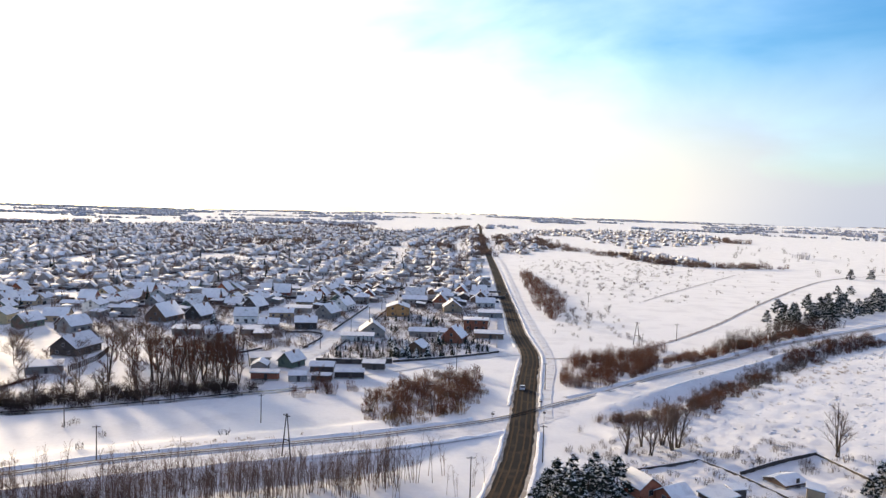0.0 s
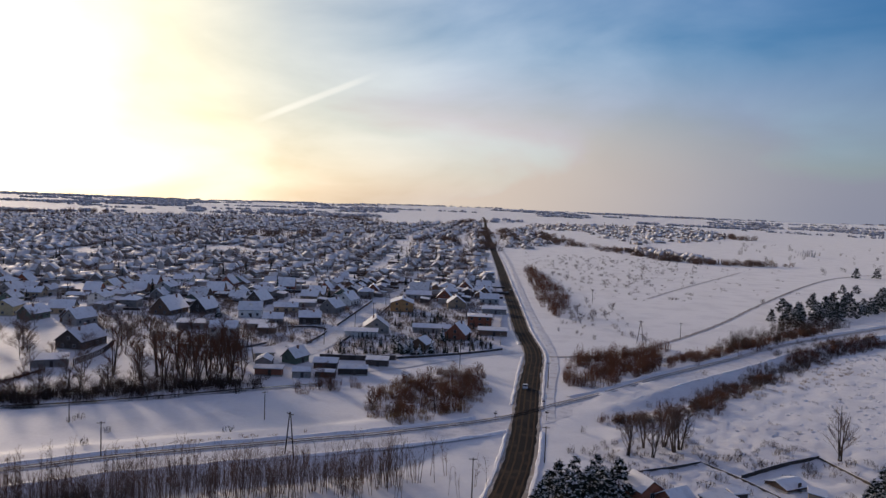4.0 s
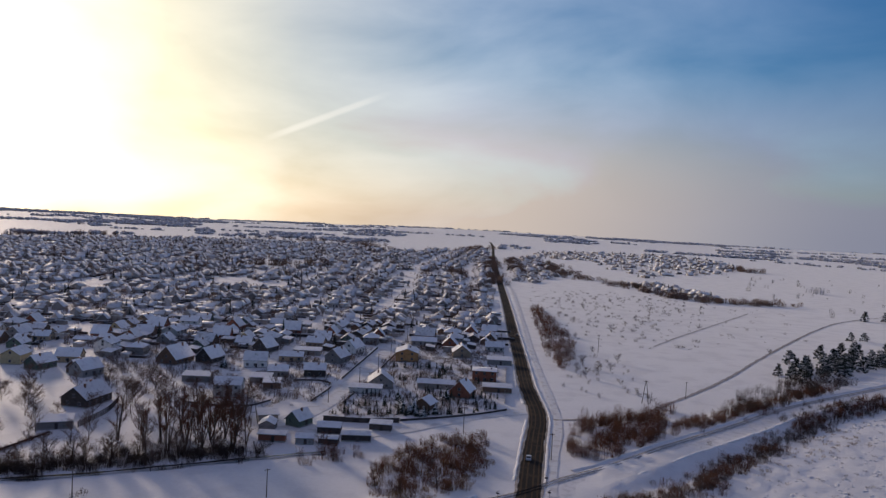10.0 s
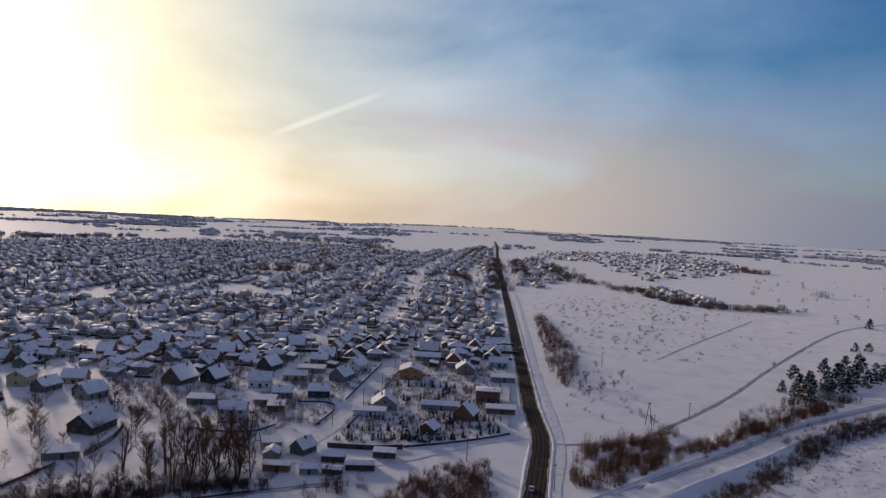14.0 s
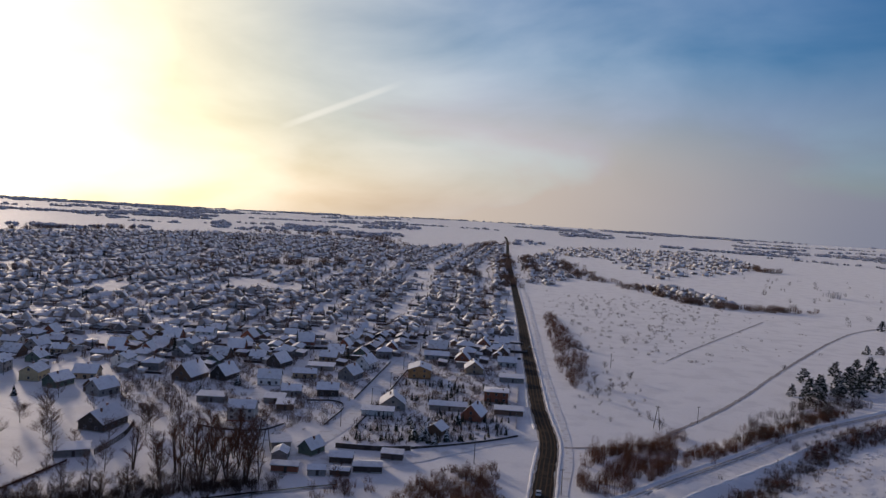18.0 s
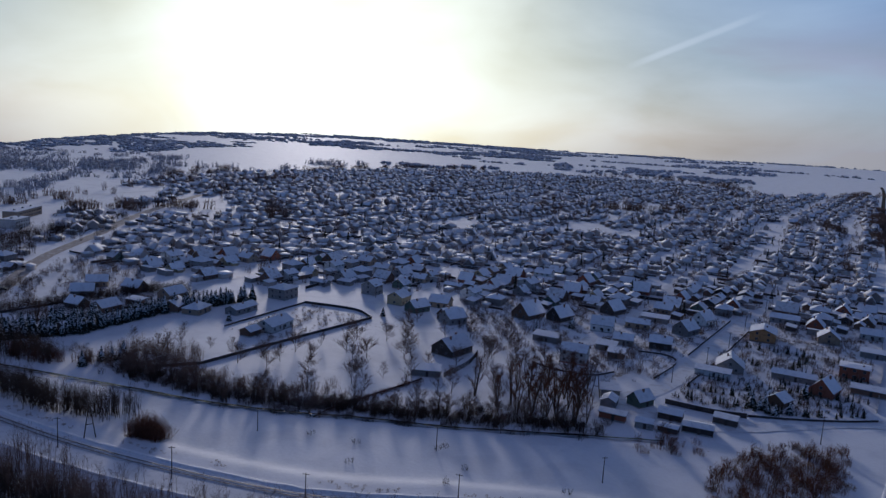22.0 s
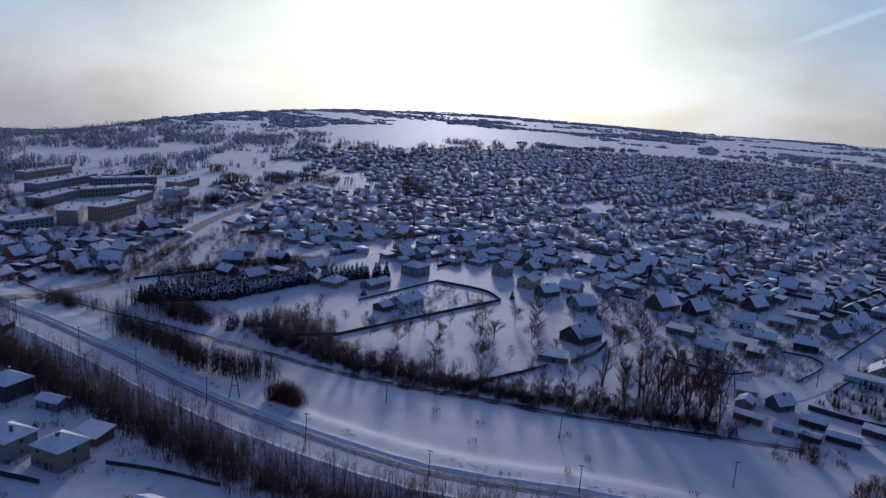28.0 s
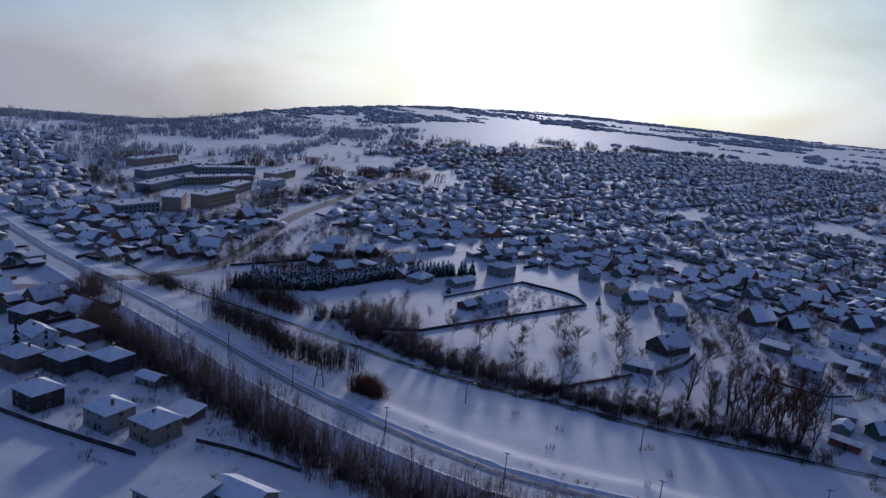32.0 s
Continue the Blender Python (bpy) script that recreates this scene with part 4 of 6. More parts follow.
def build_town():
    rnd = random.Random(23)
    spots = house_places()
    near, far = spots[:200], spots[200:]
    first = {}
    for x, y, a, u, v in near:
        k = int(u * len(KINDS))
        s = 0.80 + 0.24 * v
        m = at(x, y, a, s)
        if k in first:
            copy_thing(first[k], m)
        else:
            w, d, h, sl, ro, wa, la = KINDS[k]
            first[k] = house(m, w, d, h, slope=sl, roof=ro, wall=wa, label=la, group="village houses", seed=k, snow_mat=THIN_SNOW if k in (2, 5, 8) else None, annex=k in (0, 3, 7), door=k not in (0, 3, 7))
            first[k].scale = (1, 1, 1)
            first[k].matrix_basis = at(x, y, a)
        claim(x, y, 6)
    firsts = {}
    count = 0
    for x, y, a, u, v in near:
        for t in range(2):
            dx, dy = rnd.uniform(-12, 12), rnd.uniform(7, 12) * rnd.choice((-1, 1))
            px, py = x + dx, y + dy
            if count >= 150 or not free(px, py, 3.2) or any(f(np.array([px]), np.array([py]))[0][0] < 7 for f in street_ds):
                continue
            k = rnd.randrange(len(SHEDS))
            m = at(px, py, a + rnd.choice((0, 90)))
            if k in firsts:
                copy_thing(firsts[k], m)
            else:
                w, d, h, ro, wa = SHEDS[k]
                firsts[k] = shed(m, w, d, h, ro, wa, label="low %s garden shed under thick snow" % ("wooden" if wa != "grey" else "grey"), slope=0.12 if ro == "shed" else 0.6)
            claim(px, py, 4)
            count += 1
    # the rest of the town, too far off to tell its pieces apart
    for kind in range(4):
        w, d, h, sl = ((11, 8.5, 2.5, 0.75), (10, 9, 3.8, 0.55), (12, 8, 2.4, 0.45), (10, 8.5, 2.5, 0.9))[kind]
        s = Shape()
        x, y, t = w / 2, d / 2, sl * d / 2
        s.add([(-x, -y, -0.5), (x, -y, -0.5), (x, y, -0.5), (-x, y, -0.5), (-x, -y, h), (x, -y, h), (x, y, h), (-x, y, h), (-x, 0, h + t), (x, 0, h + t)],
              [(0, 1, 5, 4), (2, 3, 7, 6), (1, 2, 6, 9, 5), (3, 0, 4, 8, 7)], 0)
        o = 0.5
        e, zz = y + o, h - sl * o
        s.add([(-x - o, -e, zz), (x + o, -e, zz), (x + o, 0, h + t + 0.1), (-x - o, 0, h + t + 0.1), (x + o, e, zz), (-x - o, e, zz),
               (-x - o, -e, zz + 0.3), (x + o, -e, zz + 0.3), (x + o, 0, h + t + 0.4), (-x - o, 0, h + t + 0.4), (x + o, e, zz + 0.3), (-x - o, e, zz + 0.3)],
              [(6, 7, 8, 9), (9, 8, 10, 11), (0, 1, 7, 6), (4, 5, 11, 10), (1, 2, 8, 7), (2, 4, 10, 8), (3, 0, 6, 9), (5, 3, 9, 11)], 1)
        s.box(0.5, 0.3, h, 1.2, 1.0, h + t + 0.9, 2)
        for i in range(3):
            xx = -x + (i + 0.5) * w / 3
            s.add([(xx - 0.6, -y - 0.03, 1.0), (xx + 0.6, -y - 0.03, 1.0), (xx + 0.6, -y - 0.03, 2.3), (xx - 0.6, -y - 0.03, 2.3)], [(0, 1, 2, 3)], 3)
        mine = [(p[0], p[1], hz(p[0], p[1]), 0.55 + 0.42 * p[4], 0.68 + 0.4 * p[3], radians(p[2] + 40 * (p[3] - 0.5))) for p in far[kind::4] if p[3] * 7 % 1 < 0.85]
        scatter("distant_houses", s, mine, [FAR_WALL, THIN_SNOW if kind in (1, 2, 3) else SNOW_ROOF, CHIMNEY, GLASS], "hundreds of snow-roofed houses crowded in the distance", "houses")
    s = Shape().box(-4, -2.5, -0.5, 4, 2.5, 2.3, 0)
    s.add([(-4.3, -2.8, 2.2), (4.3, -2.8, 2.2), (4.3, 2.8, 2.8), (-4.3, 2.8, 2.8), (-4.3, -2.8, 2.5), (4.3, -2.8, 2.5), (4.3, 2.8, 3.1), (-4.3, 2.8, 3.1)],
          [(4, 5, 6, 7), (0, 1, 5, 4), (1, 2, 6, 5), (2, 3, 7, 6), (3, 0, 4, 7)], 1)
    mine = []
    for x, y, a, u, v in spots[40:] + spots[40:700]:
        if rnd.random() < 0.8:
            px, py = x + rnd.uniform(-10, 10), y + rnd.choice((-1, 1)) * rnd.uniform(6.5, 10)
            if free(px, py, 3):
                mine.append((px, py, hz(px, py), rnd.uniform(0.6, 1.1), rnd.uniform(0.8, 1.2), radians(a + rnd.choice((0, 90)))))
    scatter("distant_sheds", s, mine, [FAR_WALL, THIN_SNOW], "snow-capped sheds between the distant houses", "sheds")
    return spots


SPOTS = build_town()


# ---- the blocks of flats and the school beyond the town road ----
PANE = Shape().box(-0.75, -0.02, 0, 0.75, 0.02, 1.4).mesh("window", GLASS)


def flats(x, y, rot, w, d, floors, wall, label, category="flats", name="apartment_block"):
    h = floors * 2.85 + 0.8
    ob = new(name)
    ob.matrix_basis = at(x, y, rot)
    part("wall", Shape().box(-w / 2, -d / 2, -0.5, w / 2, d / 2, h), WALLS[wall], ob)
    r = part("roof", Shape().box(-w / 2 - 0.2, -d / 2 - 0.2, h + 0.002, w / 2 + 0.2, d / 2 + 0.2, h + 0.5), CONCRETE, ob)
    part("roof_snow", Shape().box(-w / 2, -d / 2, h + 0.502, w / 2, d / 2, h + 0.75), SNOW_ROOF, r, "snow sheet on the flat roof")
    for i in range(max(2, int(w / 14))):
        xx = -w / 2 + (i + 0.5) * w / max(2, int(w / 14))
        part("roof_vent", Shape().box(xx - 0.8, -0.6, h + 0.76, xx + 0.8, 0.6, h + 1.9), CONCRETE, ob)
    for fl in range(floors):
        for side, yy in ((-1, -d / 2 - 0.03), (1, d / 2 + 0.03)):
            n = int(w / 3.2)
            for i in range(n):
                piece("window", PANE, pose(-w / 2 + (i + 0.5) * w / n, yy, 1.3 + fl * 2.85), ob)
    claim(x, y, max(w, d) * 0.55)
    return tagged(ob, label, category, "blocks of flats")


for x, y, r, w, d, f, c in ((-512, 196, 152, 34, 12, 3, "tan"), (-516, 226, 125, 40, 12, 3, "tan"), (-592, 216, 132, 58, 12, 2, "grey"), (-613, 268, 97, 70, 12, 2, "tan"), (-669, 303, 88, 56, 12, 2, "grey"),
                            (-672, 252, 128, 88, 12, 2, "grey"), (-570, 268, 132, 38, 12, 2, "tan"), (-640, 345, 128, 46, 12, 2, "tan"), (-590, 312, 125, 22, 12, 2, "white"), (-705, 320, 128, 60, 12, 2, "grey"),
                            (-742, 262, 128, 70, 12, 2, "tan")):
    flats(x, y, r, w, d, f, c, "long %s block of flats with a flat snowy roof" % c)
flats(-499, 163, 108, 30, 16, 2, "grey", "low grey school building with a flat snowy roof", "school", "school")


# ---- trees and thickets ----
def bare_tree(seed, h, spread, twigs, upright=0.5, stems=1):
    """A trunk with limbs, and a crown of fine twigs."""
    rnd = random.Random(seed)
    trunk, crown = Shape(), Shape()
    limbs = max(5, int(14 / stems))
    for st in range(stems):
        lean = Vector((rnd.gauss(0, 0.16), rnd.gauss(0, 0.16), 1)) if stems > 1 else Vector((rnd.uniform(-0.06, 0.06), rnd.uniform(-0.06, 0.06), 1))
        hh = h * rnd.uniform(0.75, 1)
        b = Vector((rnd.uniform(-0.4, 0.4), rnd.uniform(-0.4, 0.4), -0.3)) if stems > 1 else Vector((0, 0, -0.3))
        mid, tip = b + lean * hh * 0.5, b + lean * hh
        trunk.tube(b, tip, 0.016 * h, 0.003 * h, 6)
        for i in range(limbs):
            z = 0.08 + 0.82 * (i + rnd.random()) / limbs
            p = b.lerp(tip, z)
            a = rnd.uniform(0, math.tau)
            ln = spread * (1.15 - z) * rnd.uniform(0.6, 1.15)
            q = p + Vector((math.cos(a) * ln, math.sin(a) * ln, ln * (0.35 + upright)))
            crown.tube(p, q, 0.005 * h, 0.002 * h, 3)
            out = (q - p).normalized()
            forks = max(3, int(twigs / (limbs * stems * 6)))
            for k in range(forks):
                s = p.lerp(q, 0.25 + 0.75 * (k + rnd.random()) / forks)
                e = s + (out * 0.6 + Vector((rnd.gauss(0, 0.55), rnd.gauss(0, 0.55), rnd.gauss(0.45, 0.35)))) * spread * 0.36
                crown.spike(s, e, 0.035)
                for j in range(7):
                    g = s.lerp(e, rnd.uniform(0.2, 1.0))
                    crown.spike(g, g + (out * 0.3 + Vector((rnd.gauss(0, 0.7), rnd.gauss(0, 0.7), rnd.gauss(0.5, 0.5)))) * spread * 0.2, 0.019)
        for k in range(10):
            s = b.lerp(tip, rnd.uniform(0.6, 0.98))
            crown.spike(s, s + Vector((rnd.gauss(0, 0.6), rnd.gauss(0, 0.6), 0.8)) * spread * 0.3, 0.03)
    return trunk, crown


def spruce(seed, h, r):
    rnd = random.Random(seed)
    trunk = Shape().tube((0, 0, -0.3), (0, 0, h * 0.95), 0.02 * h, 0.005 * h, 5)
    crown, snow = Shape(), Shape()
    tiers = 11
    for i in range(tiers):
        z = h * (0.08 + 0.88 * i / tiers)
        rr = r * (1 - i / tiers) ** 0.85 + 0.15
        n = 11 if i < 7 else 7
        for k in range(n):
            a = (k + rnd.random()) * math.tau / n
            l = rr * rnd.uniform(0.75, 1.15)
            c, s = math.cos(a), math.sin(a)
            w = l * 0.32
            p = [(0, 0, z + 0.08 * h), (c * l * 0.6 - s * w, s * l * 0.6 + c * w, z), (c * l, s * l, z - 0.14 * l - 0.1), (c * l * 0.6 + s * w, s * l * 0.6 - c * w, z), (c * l * 0.55, s * l * 0.55, z + 0.1 * l + 0.14)]
            crown.add(p, [(0, 4, 1), (1, 4, 2), (2, 4, 3), (3, 4, 0), (0, 1, 2, 3)])
            if rnd.random() < 0.55:
                u = [(x * 0.95, y * 0.95, zz + 0.06) for x, y, zz in p]
                snow.add([u[4], u[1], u[2], u[3]], [(0, 1, 2), (0, 2, 3)])
    return trunk, crown, snow


def pine(seed, h):
    """A broad pine with clumped needles down to the ground."""
    rnd = random.Random(seed)
    trunk = Shape().tube((0, 0, -0.3), (0, 0, h * 0.9), 0.022 * h, 0.006 * h, 5)
    crown, snow = Shape(), Shape()
    for i in range(46):
        z = h * (0.05 + 0.95 * rnd.random() ** 1.25)
        a, l = rnd.uniform(0, math.tau), h * 0.5 * rnd.random() ** 0.4 * min(1, 1.2 - z / h)
        c = Vector((math.cos(a) * l, math.sin(a) * l, z))
        crown.tube((0, 0, z * 0.85), c, 0.005 * h, 0.002 * h, 3)
        for k in range(13):
            d = Vector((rnd.gauss(0, 1), rnd.gauss(0, 1), rnd.gauss(0.1, 0.7))).normalized() * h * 0.13 * rnd.uniform(0.7, 1.3)
            crown.spike(c - d * 0.35, c + d, h * 0.04)
            if d.z > -0.02 * h and rnd.random() < 0.5:
                snow.spike(c + d * 0.25 + Vector((0, 0, 0.02 * h)), c + d * 1.0 + Vector((0, 0, 0.015 * h)), h * 0.022)
    return trunk, crown, snow


def tree_thing(name, shapes, mats, m, label, category, group=""):
    ob = part(name, shapes[0], mats[0])
    part("crown", shapes[1], mats[1], ob)
    if len(shapes) > 2:
        tagged(part("snow", shapes[2], SNOW_ROOF, ob, "snow lying on the branches"), kind="stuff")
    ob.matrix_basis = m
    return tagged(ob, label, category, group)


def plant(maker, mats, name, label, category, group, variants, spots, seed, size=(0.8, 1.2)):
    """Several grown variants, copied over the given plan points."""
    rnd = random.Random(seed)
    grown = []
    for i, (x, y) in enumerate(spots):
        s = rnd.uniform(*size)
        m = at(x, y, rnd.uniform(0, 360), s)
        if len(grown) < variants:
            t = tree_thing(name, maker(seed * 10 + len(grown)), mats, Matrix(), label, category, group)
            t.matrix_basis = at(x, y, rnd.uniform(0, 360))
            grown.append(t)
        else:
            copy_thing(grown[i % variants], m)


def along(line, every, side, jitter, seed):
    rnd = random.Random(seed)
    pts = curve(line, every)
    return [(q.x + rnd.uniform(-jitter, jitter) + rnd.uniform(-side, side), q.y + rnd.uniform(-jitter, jitter) + rnd.uniform(-side, side)) for q in pts]


# trees on the meadow and by the ditch
MEADOW = [(-229, 172), (-206, 204), (-208, 213), (-186, 232), (-185, 240), (-173, 250), (-194, 266), (-190, 277), (-218, 200), (-185, 181), (-179, 198), (-148, 274), (-148, 297), (-146, 277), (-200, 222), (-196, 240), (-212, 226), (-176, 222), (-205, 258), (-180, 262), (-216, 212), (-190, 210), (-170, 212), (-198, 288)]
plant(lambda s: bare_tree(s, 8.0, 4.2, 900), [BARK, TREE_TWIG], "meadow_tree", "small bare tree standing on the snowy meadow", "tree", "meadow trees", 4, MEADOW, 3, (0.75, 1.4))
BELT = along([(-243, 163), (-204, 171), (-176, 181), (-158, 192), (-125, 208), (-105, 222), (-90, 234)], 3.2, 4, 2, 5)
plant(lambda s: bare_tree(s, 9.5, 3.4, 620, 0.5, 2), [BARK, TREE_TWIG], "alder", "bare alder with grey-brown twigs beside the ditch", "tree", "ditch alders", 5, BELT, 4, (0.6, 1.1))
TALL = [(-108, 226), (-103, 228), (-99, 231), (-95, 232), (-90, 235), (-97, 256), (-86, 236), (-100, 240), (-106, 236), (-112, 244), (-93, 247), (-104, 262), (-124, 240), (-119, 248), (-111, 256), (-101, 252), (-108, 250), (-96, 243), (-91, 240), (-114, 234), (-88, 230), (-117, 228), (-99, 270), (-128, 232)]
plant(lambda s: bare_tree(s, 16.0, 3.8, 1300, 0.9, 3), [BARK, RUST_TWIG], "poplar", "tall bare reddish poplar clump by the village edge", "tree", "village-edge poplars", 4, TALL, 6, (0.7, 1.1))
LONE = [(43, 191), (45, 193), (41, 194), (31, 186), (37, 186), (84, 193), (92, 174), (95, 176), (-322, 178), (-319, 181), (36, 193)]
plant(lambda s: bare_tree(s, 13.0, 3.6, 1000, 1.0, 4), [BARK, TREE_TWIG], "tall_tree", "tall bare many-stemmed tree above the snow", "tree", "tall field trees", 3, LONE, 7, (0.8, 1.1))
GARDEN = [(-172 + 9.5 * (k % 9) + 4 * math.sin(k * 2.7), 212 + 16 * (k // 9) + 5 * math.sin(k * 4.1)) for k in range(1, 45, 2)]
GARDEN = [q for q in GARDEN if free(q[0], q[1], 1.0)] + [(-146, 300), (-138, 285), (-132, 272), (-170, 300), (-178, 290), (-140, 262), (-128, 262), (-118, 275), (-112, 285), (-104, 290), (-180, 318), (-203, 303), (-158, 318), (-132, 318), (-98, 300), (-92, 312), (-108, 268),
          (-200, 250), (-214, 262), (-210, 240), (-165, 225), (-152, 222), (-140, 225), (-120, 290), (-240, 205), (-232, 210), (-248, 190), (-252, 200), (-260, 195), (-262, 210), (-244, 182), (-270, 190)]
plant(lambda s: bare_tree(s, 8.0, 3.2, 560, 0.6, 1), [BARK, TREE_TWIG], "garden_tree", "bare brown garden tree at the village edge", "tree", "village-edge trees", 5, GARDEN, 17, (0.7, 1.3))
LOWLAND = [(-38, 212), (-30, 206), (-20, 212), (-14, 226), (-12, 245), (-18, 255), (-26, 250), (-32, 236), (-55, 230), (-60, 236), (-10, 262), (-24, 224)]
plant(lambda s: bare_tree(s, 8.0, 2.8, 560, 0.7, 3), [BARK, RUST_TWIG], "willow", "bare reddish willow rising from the thicket", "tree", "thicket willows", 4, LOWLAND, 19, (0.6, 1.1))
FIELD = [(37, 388), (45, 404), (59, 437), (30, 442), (47, 466), (41, 523), (136, 687), (150, 714), (99, 639), (110, 643), (165, 507), (52, 410), (33, 405), (61, 340), (38, 420), (28, 520), (70, 560), (85, 600), (44, 600), (120, 700), (60, 700), (180, 760)]
plant(lambda s: bare_tree(s, 6.0, 3.0, 520, 0.3, 2), [BARK, FROST_TWIG], "frosted_willow", "frosted grey bush-like willow on the white field", "tree", "field willows", 4, FIELD, 8, (0.6, 1.15))
PINES = [(158 + 8.5 * k + 9 * math.sin(k * 2.3), 440 + 9.5 * k + 14 * math.sin(k * 3.9)) for k in range(13)] + [(150, 422), (159, 431), (183, 467), (186, 444), (212, 499), (213, 473), (240, 505), (326, 743), (347, 748), (264, 600), (253, 597), (146, 432), (166, 447), (174, 438), (196, 480), (204, 462), (226, 490), (232, 515), (190, 455), (248, 520), (255, 540), (270, 545), (155, 415), (219, 508), (163, 438), (179, 452), (200, 472), (208, 486), (222, 482), (236, 496), (246, 512), (169, 455), (193, 466)]
plant(lambda s: pine(s, 9.0), [BARK, NEEDLE], "pine", "dark pine with snow caught in its needles", "tree", "pines by the railway", 4, PINES, 9, (0.7, 1.25))
HEDGE = along([(-314, 150), (-304, 166), (-298, 180), (-300, 205), (-302, 232)], 1.1, 1.6, 0.8, 10) + along([(-302, 236), (-296, 255), (-290, 276)], 1.6, 1.2, 0.8, 12) + along([(-318, 158), (-311, 178), (-308, 200)], 1.3, 2.5, 1, 14)
plant(lambda s: spruce(s, 8.0, 2.3), [BARK, NEEDLE], "spruce", "young dark spruce dusted with snow in a dense row", "tree", "spruce row", 4, HEDGE, 13, (0.85, 1.25))
plant(lambda s: spruce(s, 6.5, 1.9), [BARK, NEEDLE], "spruce", "free-standing spruce on the snowy slope", "tree", "lone spruces", 3, [(-257, 159), (-257, 167), (-255, 170), (-256, 176), (-254, 173), (-222, 300), (-150, 330), (-140, 350), (-268, 240), (-45, 300), (-40, 292), (-37, 290), (-34, 288), (-39, 296), (-30, 294), (-43, 293), (-28, 318), (-48, 312), (88, 174)], 15, (0.7, 1.1))
plant(lambda s: pine(s, 6.0), [BARK, NEEDLE], "yard_pine", "low dark pine loaded with snow by the farm", "tree", "farm pines", 3, [(8, 148), (12, 152), (15, 156), (19, 160), (22, 162), (10, 155), (14, 147), (18, 152), (22, 155), (12, 160), (16, 165), (21, 168), (25, 160), (84, 170), (88, 166), (80, 166)], 16, (0.8, 1.4))


# ---- thickets, reeds and far woods ----
def thicket_shape(seed, stems, h, r, width=0.035):
    rnd = random.Random(seed)
    s = Shape()
    for i in range(stems):
        a, d = rnd.uniform(0, math.tau), r * rnd.random() ** 0.5
        p = Vector((math.cos(a) * d, math.sin(a) * d, -0.1))
        q = p + Vector((rnd.gauss(0, 0.16) * h, rnd.gauss(0, 0.16) * h, h * rnd.uniform(0.55, 1.05)))
        s.spike(p, q, width)
        for k in range(3):
            g = p.lerp(q, rnd.uniform(0.35, 0.85))
            s.spike(g, g + Vector((rnd.gauss(0, 0.14), rnd.gauss(0, 0.14), rnd.uniform(0.1, 0.3))) * h, width * 0.7)
    return s


def band(line, width, density, seed, size=(0.7, 1.2), clump=0.0):
    """Places along a line, strewn over the width."""
    rnd = random.Random(seed)
    out = []
    for q in curve(line, 1.0 / density):
        if clump and noise.noise((q.x * 0.06, q.y * 0.06, seed)) < clump - 0.5:
            continue
        x, y = q.x + rnd.gauss(0, width / 2), q.y + rnd.gauss(0, width / 2)
        s = rnd.uniform(*size)
        out.append((x, y, hz(x, y), s, s * rnd.uniform(0.8, 1.2), rnd.uniform(0, 6.28)))
    return out


def patch(poly, n, seed, size=(0.7, 1.2)):
    rnd = random.Random(seed)
    xs, ys = [q[0] for q in poly], [q[1] for q in poly]
    out = []
    while len(out) < n:
        x, y = rnd.uniform(min(xs), max(xs)), rnd.uniform(min(ys), max(ys))
        if inside(poly, x, y):
            s = rnd.uniform(*size)
            out.append((x, y, hz(x, y), s, s * rnd.uniform(0.8, 1.2), rnd.uniform(0, 6.28)))
    return out


BUSH = thicket_shape(1, 18, 3.4, 1.3, 0.045)
TALL_BUSH = thicket_shape(2, 15, 5.4, 1.6, 0.055)
SAPLINGS = Shape()
_r = random.Random(71)
for _i in range(3):
    _p = Vector((_r.uniform(-1.8, 1.8), _r.uniform(-1.8, 1.8), -0.2))
    _q = _p + Vector((_r.gauss(0, 0.5), _r.gauss(0, 0.5), _r.uniform(5.0, 9.0)))
    SAPLINGS.spike(_p, _q, 0.075)
    for _k in range(9):
        _g = _p.lerp(_q, 0.25 + 0.65 * _r.random())
        _e = _g + Vector((_r.gauss(0, 0.75), _r.gauss(0, 0.75), _r.uniform(1.0, 2.2)))
        SAPLINGS.spike(_g, _e, 0.03)
        for _j in range(3):
            _f = _g.lerp(_e, _r.uniform(0.3, 0.9))
            SAPLINGS.spike(_f, _f + Vector((_r.gauss(0, 0.4), _r.gauss(0, 0.4), _r.uniform(0.3, 0.9))), 0.018)
LOW_BUSH = thicket_shape(3, 14, 1.6, 0.9, 0.04)

scatter("willow_thicket", BUSH, patch([(-42, 207), (-28, 198), (-12, 216), (-6, 240), (-9, 268), (-24, 262), (-38, 240)], 190, 21, (0.8, 1.4)) + patch([(-66, 222), (-46, 228), (-44, 244), (-68, 240)], 20, 22), RUST_TWIG,
        "dense reddish-brown willow thicket by the road", "thicket")
scatter("willow_thicket", TALL_BUSH, [q for q in patch([(20, 254), (33, 250), (62, 288), (70, 334), (52, 318), (24, 296)], 560, 23, (0.35, 1.1)) if noise.noise((q[0] * 0.13, q[1] * 0.13, 6.0)) > -0.12], RUST_TWIG, "dense reddish-brown thicket between railway and field", "thicket")
scatter("willow_thicket", TALL_BUSH, [q for q in patch([(86, 318), (120, 345), (160, 392), (195, 432), (150, 420), (105, 365)], 330, 231, (0.4, 1.2)) if noise.noise((q[0] * 0.09, q[1] * 0.09, 16.0)) > 0.02], TWIG, "dark brown bushes between the field track and the railway", "thicket")
